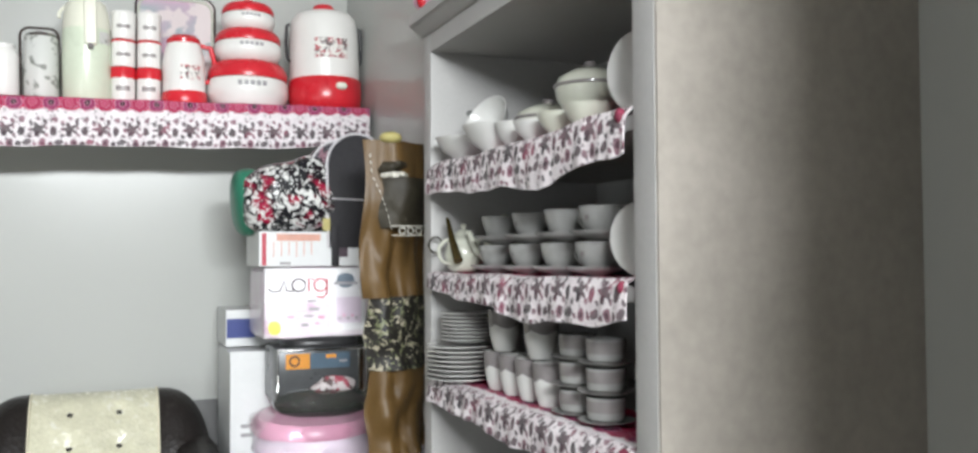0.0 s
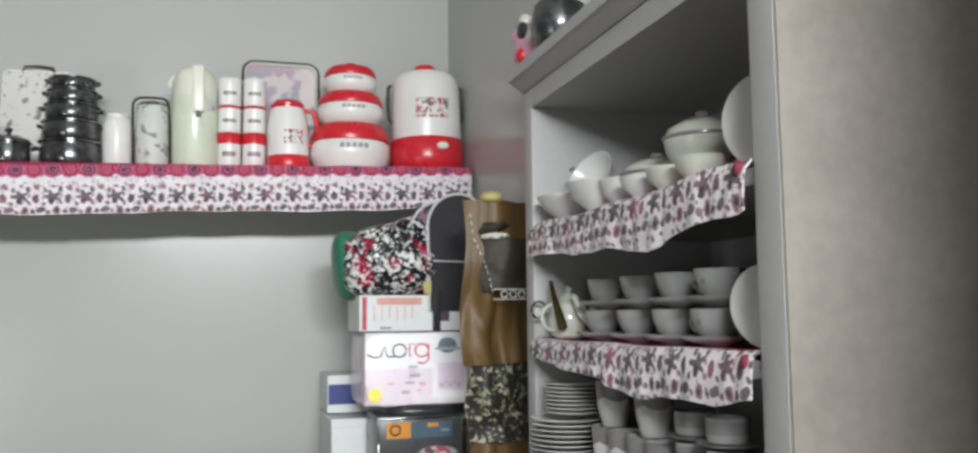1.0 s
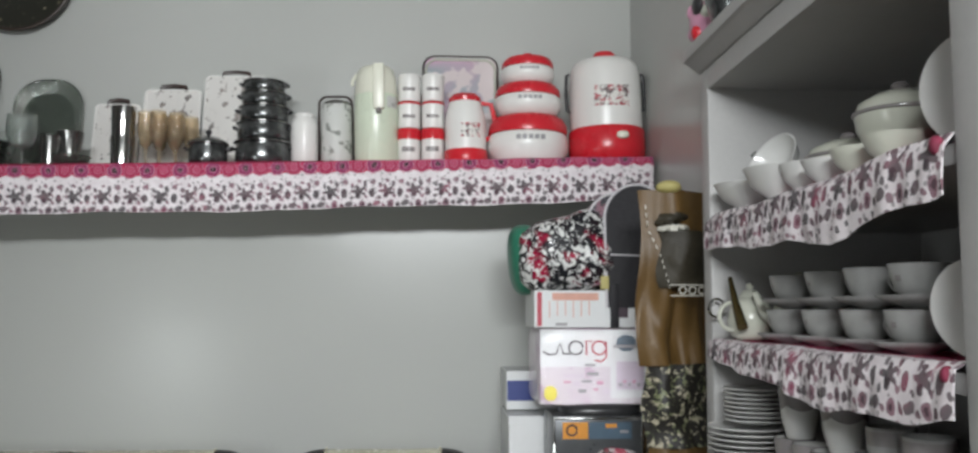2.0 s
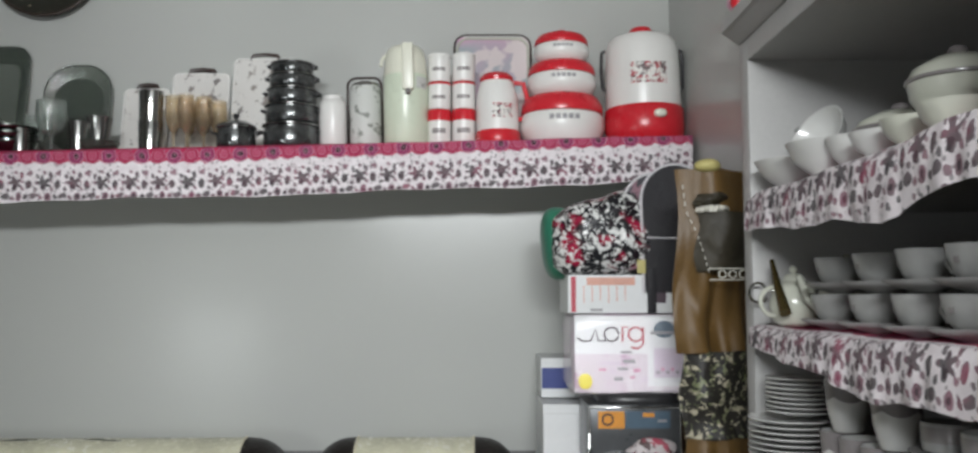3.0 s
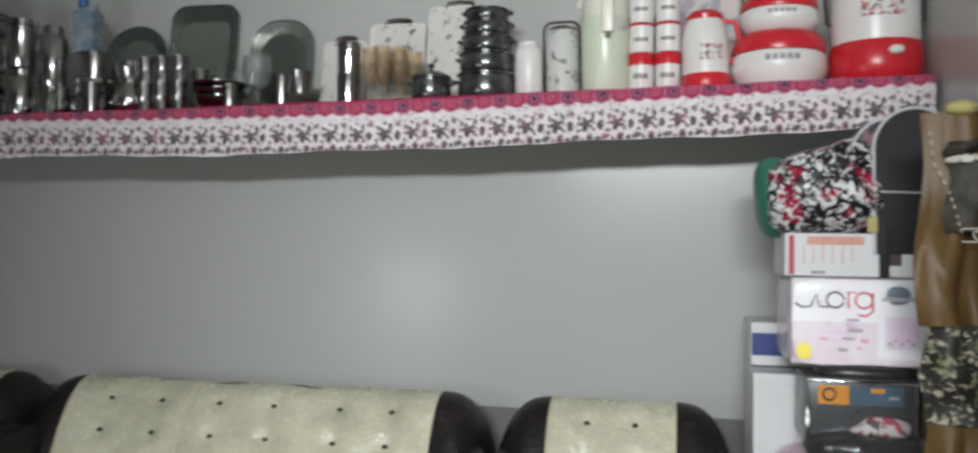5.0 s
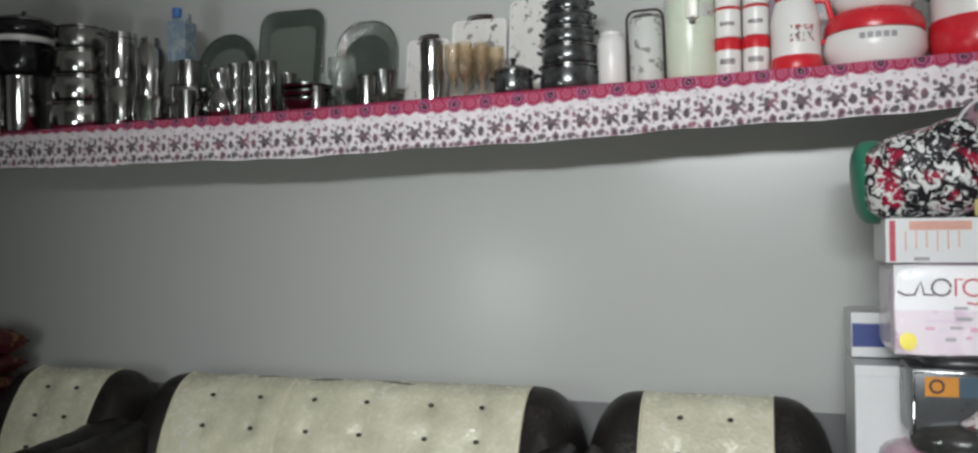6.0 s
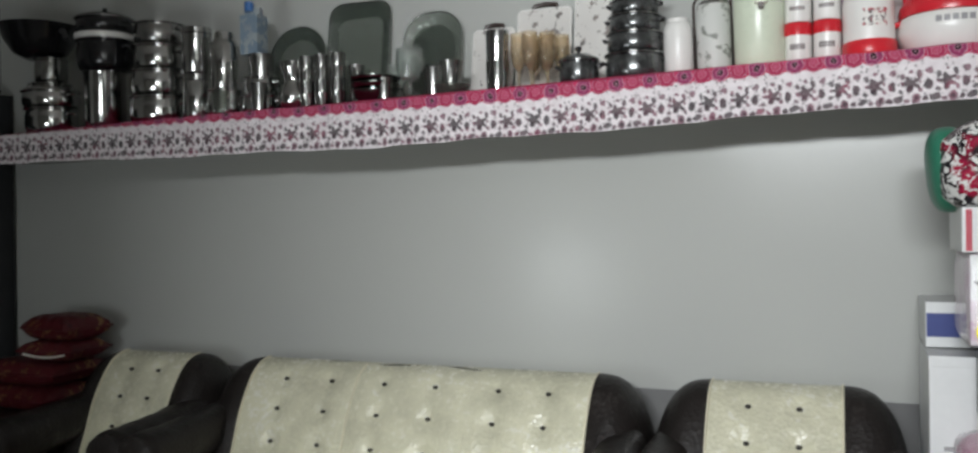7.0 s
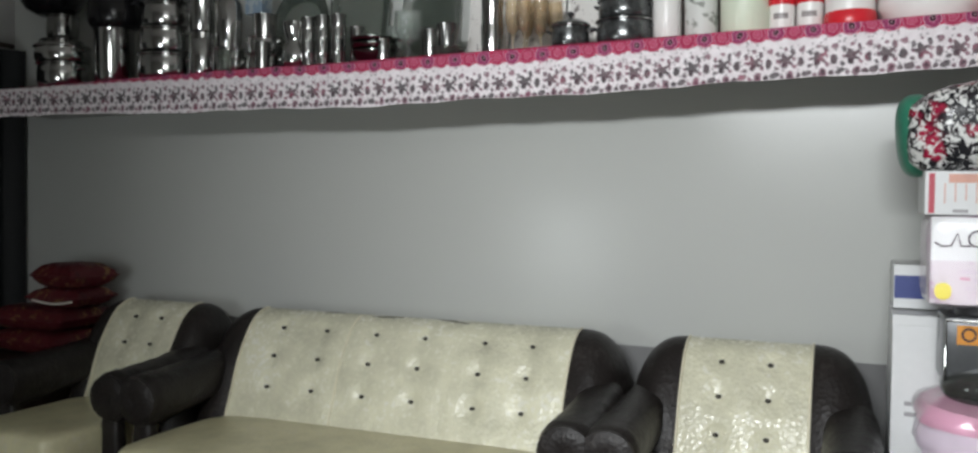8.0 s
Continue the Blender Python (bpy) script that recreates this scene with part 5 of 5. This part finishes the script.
for k, (bx, bz, w) in enumerate(((-0.10, 0.082, 0.06), (-0.03, 0.086, 0.035), (-0.10, 0.064, 0.022), (-0.07, 0.058, 0.018), (-0.045, 0.066, 0.03), (0.0, 0.06, 0.02), (-0.09, 0.04, 0.016), (-0.055, 0.036, 0.024), (-0.01, 0.042, 0.014), (0.02, 0.034, 0.02))):
    label_on("print_bar", bx, bz, bx + w, bz + 0.007 + 0.003 * (k % 2), (LILAC, GREY_INK, PINK_PLASTIC)[k % 3], o, -0.1215)
part("bottle_print", slab([(0.042, 0.02), (0.155, 0.02), (0.155, 0.15), (0.140, 0.195), (0.118, 0.212), (0.082, 0.212), (0.056, 0.195), (0.042, 0.15)], -0.1222, -0.12), CARTON, o, "white printed bottle shape", smooth=False)
label_on("pink_field", 0.060, 0.045, 0.142, 0.128, LILAC, o, -0.1222)
for k in range(5):
    label_on("print_bar", 0.066 + 0.014 * k, 0.055 + 0.009 * (k % 2), 0.075 + 0.014 * k, 0.064 + 0.009 * (k % 2), PINK_PLASTIC if k % 2 else GREY_INK, o, -0.1238)
part("seal", superpill(0.030, 0.002, 0.024, 2.2, 22, 8, at=(0.090, -0.1232, 0.182)), TEAL_INK, o, "slate blue round seal")
label_on("ribbon", 0.050, 0.168, 0.130, 0.177, GREY_INK, o, -0.1258)
part("dot", superpill(0.020, 0.002, 0.022, 2.2, 22, 8, at=(-0.138, -0.121, 0.034)), YELLOW, o, "yellow round sticker")
gift_wrap = part("wrap", superpill(0.178, 0.150, 0.118, 9, 64, 30, at=(-0.001, 0.019, 0.110), wobble=0.035, seed=7), WRAP, o, "clear plastic cover")

gift_wrap.visible_shadow = drum_wrap.visible_shadow = False

o = thing("flat_box", (0.0, 2.65, 1.400), "white flat box with salmon print and red edge", "box")
part("body", boxed(-0.185, -0.11, 0, 0.17, 0.17, 0.112, bevel=0.003), CARTON, o, smooth=False)
label_on("salmon_print", -0.13, 0.082, 0.01, 0.104, SALMON, o, -0.11)
for k in range(6):
    label_on("print_bar", -0.14 + 0.024 * k, 0.03 + 0.004 * (k % 3), -0.1375 + 0.024 * k, 0.08, SALMON, o, -0.1105)
label_on("dark_print", -0.12, 0.006, -0.085, 0.014, GREY_INK, o, -0.11)
label_on("red_edge", -0.176, 0.004, -0.162, 0.106, RED_INK, o, -0.11)
label_on("dark_print", 0.07, 0.03, 0.10, 0.106, DARK_INK, o, -0.11)
label_on("yellow_tab", 0.045, 0.080, 0.072, 0.111, YELLOW, o, -0.112)

o = thing("printed_bag", (-0.075, 2.64, 1.514), "black and white floral print bag with green satin side", "bag", ry=-5)
bm = superpill(0.165, 0.12, 0.115, 3.2, 44, 26, at=(0.015, 0, 0.112), wobble=0.09, seed=2)
for v in bm.verts:
    k = (v.co.x + 0.15) / 0.33
    v.co.z *= 0.90 + 0.26 * k
    v.co += 0.006 * noise.noise_vector(v.co * 22)
part("body", bm, BAG_PRINT, o, "glossy crumpled floral print")
bm = superpill(0.052, 0.10, 0.112, 2.8, 32, 18, at=(-0.116, 0.05, 0.108))
part("side", bm, BAG_GREEN, o, "green satin side")

o = thing("black_bag", (0.09, 2.62, 1.43), "black nylon bag with pale piping and mesh front", "bag")
arch = [(-0.055, 0.03)] + [(0.04 + 0.10 * math.cos(radians(a)), 0.30 + 0.105 * math.sin(radians(a))) for a in range(180, -1, -10)] + [(0.14, 0.03)]
part("body", slab(arch, -0.085, 0.12), BAG_BLACK, o, "black nylon panel", smooth=False)
part("piping", tube([(a, -0.087, b) for a, b in arch], 0.0045, 8), PALE_PIPING, o, "pale piping")
part("zip", tube([(-0.045, -0.087, 0.19), (0.138, -0.087, 0.185)], 0.0025, 6), PALE_PIPING, o)
arch2 = [(-0.115, 0.10)] + [(-0.02 + 0.095 * math.cos(radians(a)), 0.27 + 0.11 * math.sin(radians(a))) for a in range(180, -1, -10)] + [(0.075, 0.10)]
part("pocket", slab(arch2, -0.07, 0.05), MESH_GREY, o, "dark mesh pocket with faint print", smooth=False)
part("pocket_piping", tube([(a, -0.071, b) for a, b in arch2], 0.004, 8), PALE_PIPING, o)
part("strap", boxed(-0.045, -0.092, -0.03, -0.02, -0.083, 0.10, bevel=0.003), BAG_BLACK, o, "hanging black strap")
part("tag", boxed(-0.075, -0.094, 0.085, -0.05, -0.088, 0.125, bevel=0.002), YELLOW_CLOTH, o, "yellow tag")


# ---- brown garment hung beside the cabinet ----
garment = thing("hung_garment", (0.15, 2.16, 1.2), "brown satin garment with dark embroidered panels on the wall", "garment")


def drape(z0, z1, x0, x1, y, bulge, seed, mat, name, label="", depth=0.018, k=1.0, crease=0.0):
    def at(s, t):
        zz = z0 + (z1 - z0) * t
        xx = x0 + (x1 - x0) * s
        amp = depth * (0.5 + 0.8 * t)
        f = 1.5 * amp * noise.noise(Vector((s * 4.0 * k + 0.9 * t, t * 2.6 - s * 1.4, seed * 3))) + 0.35 * amp * noise.noise(Vector((s * 7.0 * k - 1.5 * t, t * 3.0, seed * 7)))
        f += 0.22 * amp * math.sin(s * 11 * k + 2.2 * t + seed)
        f += crease * math.exp(-((s - 0.52 + 0.1 * t) / 0.09) ** 2) * max(0.0, t - 0.35) / 0.65
        f += 0.6 * crease * math.exp(-((s - 0.80 - 0.1 * t) / 0.06) ** 2) * max(0.0, t - 0.5) / 0.5
        return (xx + 0.008 * math.sin(t * 6 + seed), y - bulge * math.sin(math.pi * min(1, 0.15 + s * 0.85)) + f + 0.06 * s * s, zz)

    ob = part(name, sheet(46, 40, at, 0.006), mat, garment, label)
    ob.matrix_parent_inverse = garment.matrix_world.inverted()
    return ob


drape(1.765, 1.31, 0.045, 0.262, 2.17, 0.045, 0.4, BROWN_CLOTH, "bodice", "brown satin bodice", 0.022, 1.0, 0.05)
drape(1.315, 1.105, 0.055, 0.264, 2.16, 0.05, 1.4, APRON_PRINT, "printed_band", "black and cream printed band", 0.014)
drape(1.11, 0.86, 0.06, 0.262, 2.165, 0.05, 1.4, BROWN_CLOTH, "hem", "brown satin hem", 0.022, 1.0, 0.03)
drape(1.655, 1.51, 0.092, 0.262, 2.138, 0.05, 0.4, DARK_CLOTH, "yoke", "dark embroidered yoke", 0.008)
drape(1.666, 1.658, 0.098, 0.185, 2.13, 0.05, 0.4, WHITE_TRIM, "lace", "white lace edging", 0.008, 3)
drape(1.70, 1.672, 0.092, 0.19, 2.138, 0.045, 0.4, DARK_CLOTH, "pocket_edge", "", 0.008)
for zz in (1.516, 1.489):
    p_ = part("belt_edge", tube([(0.112, 2.084, zz), (0.15, 2.078, zz), (0.185, 2.082, zz), (0.22, 2.092, zz)], 0.0014, 6), WHITE_TRIM, garment, "pale embroidered belt edge")
    p_.matrix_parent_inverse = garment.matrix_world.inverted()
for k in range(7):
    p_ = part("scallop", superpill(0.007, 0.004, 0.007, 2, 12, 6, at=(0.238, 2.118, 1.645 - 0.016 * k)), WHITE_TRIM, garment)
    p_.matrix_parent_inverse = garment.matrix_world.inverted()
for k in range(3):
    p_ = part("belt_ring", tube(arc(0.142 + 0.026 * k, 2.079 + 0.004 * k, 1.5025, 0.009, 0.009, 0, 350, 14), 0.0016, 6), WHITE_TRIM, garment)
    p_.matrix_parent_inverse = garment.matrix_world.inverted()
p_ = part("knot", superpill(0.034, 0.028, 0.017, 2.2, 24, 14, at=(0.120, 2.13, 1.772), wobble=0.4, seed=5), YELLOW_CLOTH, garment, "yellow knotted cloth end")
p_.matrix_parent_inverse = garment.matrix_world.inverted()
SEAM = [(0.058, 2.118, 1.73), (0.062, 2.106, 1.66), (0.085, 2.086, 1.60), (0.10, 2.081, 1.55), (0.112, 2.081, 1.50)]
for a, b in zip(SEAM, SEAM[1:]):
    for f in (0.1, 0.4, 0.7):
        q0, q1 = Vector(a).lerp(Vector(b), f), Vector(a).lerp(Vector(b), f + 0.16)
        p_ = part("stitch", tube([tuple(q0), tuple(q1)], 0.0013, 5), WHITE_TRIM, garment)
        p_.matrix_parent_inverse = garment.matrix_world.inverted()

# ---- dark corner by the far armchair ----
o = thing("bedding_trunk", (-3.86, 2.86, 0), "dark wooden trunk under a stack of red cushions", "trunk")
part("body", boxed(-0.30, -0.33, 0.0, 0.28, 0.33, 0.68, bevel=0.01), DARK_WOOD, o, smooth=False)
part("lid", boxed(-0.305, -0.335, 0.68, 0.285, 0.335, 0.72, bevel=0.01), DARK_WOOD, o, smooth=False)


def cushion(x, y, z, sx, sy, sz, turn, seed, stripe=False):
    o = thing("cushion", (x, y, z + sz), "dark red satin cushion in a stack", "cushion", "stacked cushions", rz=turn)
    n = 26
    bm = bmesh.new()
    tops = {}
    for side in (1, -1):
        for i in range(n + 1):
            for j in range(n + 1):
                u, v = 2 * i / n - 1, 2 * j / n - 1
                k = max(0.0, (1 - u ** 4) * (1 - v ** 4)) ** 0.45
                pinch = 1 - 0.07 * (1 - abs(u) ** 2) * abs(v) ** 3
                pinch2 = 1 - 0.07 * (1 - abs(v) ** 2) * abs(u) ** 3
                zz = side * sz * k + 0.006 * noise.noise(Vector((u * 4 + seed, v * 4, side)))
                edge = i in (0, n) or j in (0, n)
                if edge and side == -1:
                    tops[(side, i, j)] = tops[(1, i, j)]
                else:
                    tops[(side, i, j)] = bm.verts.new((u * sx * pinch2, v * sy * pinch, zz if not edge else 0))
        for i in range(n):
            for j in range(n):
                q = [tops[(side, i, j)], tops[(side, i + 1, j)], tops[(side, i + 1, j + 1)], tops[(side, i, j + 1)]]
                bm.faces.new(q if side == 1 else q[::-1])
    part("cover", bm, MAROON, o)
    if stripe:
        part("edge_stripe", tube([(sx * (-0.75 + 1.5 * a / 10), -sy * (0.97 - 0.04 * math.sin(math.pi * a / 10)), -sz * (0.25 + 0.3 * math.sin(math.pi * a / 10))) for a in range(11)], 0.005, 6), WHITE_TRIM, o, "white edge stripe")
    rim = [(a * sx, -sy, 0) for a in (-1, -0.5, 0, 0.5, 1)] + [(sx, b * sy, 0) for b in (-0.5, 0, 0.5, 1)] + [(a * sx, sy, 0) for a in (0.5, 0, -0.5, -1)] + [(-sx, b * sy, 0) for b in (0.5, 0, -0.5)]
    part("piping", tube([(q[0] * (0.95 if abs(q[1]) < sy * 0.9 else 0.99), q[1] * (0.95 if abs(q[0]) < sx * 0.9 else 0.99), 0) for q in rim], 0.005, 6, closed=True), MAROON, o)
    return o


z = 0.722
for k, (sx, sz, dx) in enumerate(((0.22, 0.055, 0.0), (0.22, 0.055, 0.01), (0.14, 0.045, 0.135), (0.135, 0.055, 0.15))):
    cushion(-3.70 + dx, 2.97, z, sx, 0.17 if k < 2 else 0.125, sz, (-4, 3, 5, -6)[k], k * 3.1, k == 2)
    z += 2 * sz - 0.006

o = thing("door_curtain", (-4.14, 2.75, 0.02), "black cloth curtain hanging to the floor beside the wall", "curtain")


def curtain_at(s, t):
    return (0.03 * math.sin(s * 26) + 0.012 * math.sin(s * 61), -0.62 + 1.08 * s, 2.1 - 2.1 * t)


part("cloth", sheet(90, 6, curtain_at, 0.004), CURTAIN, o)
part("rod", tube([(0.0, -0.7, 2.115), (0.0, 0.4, 2.115)], 0.012, 10), DARK_WOOD, o)
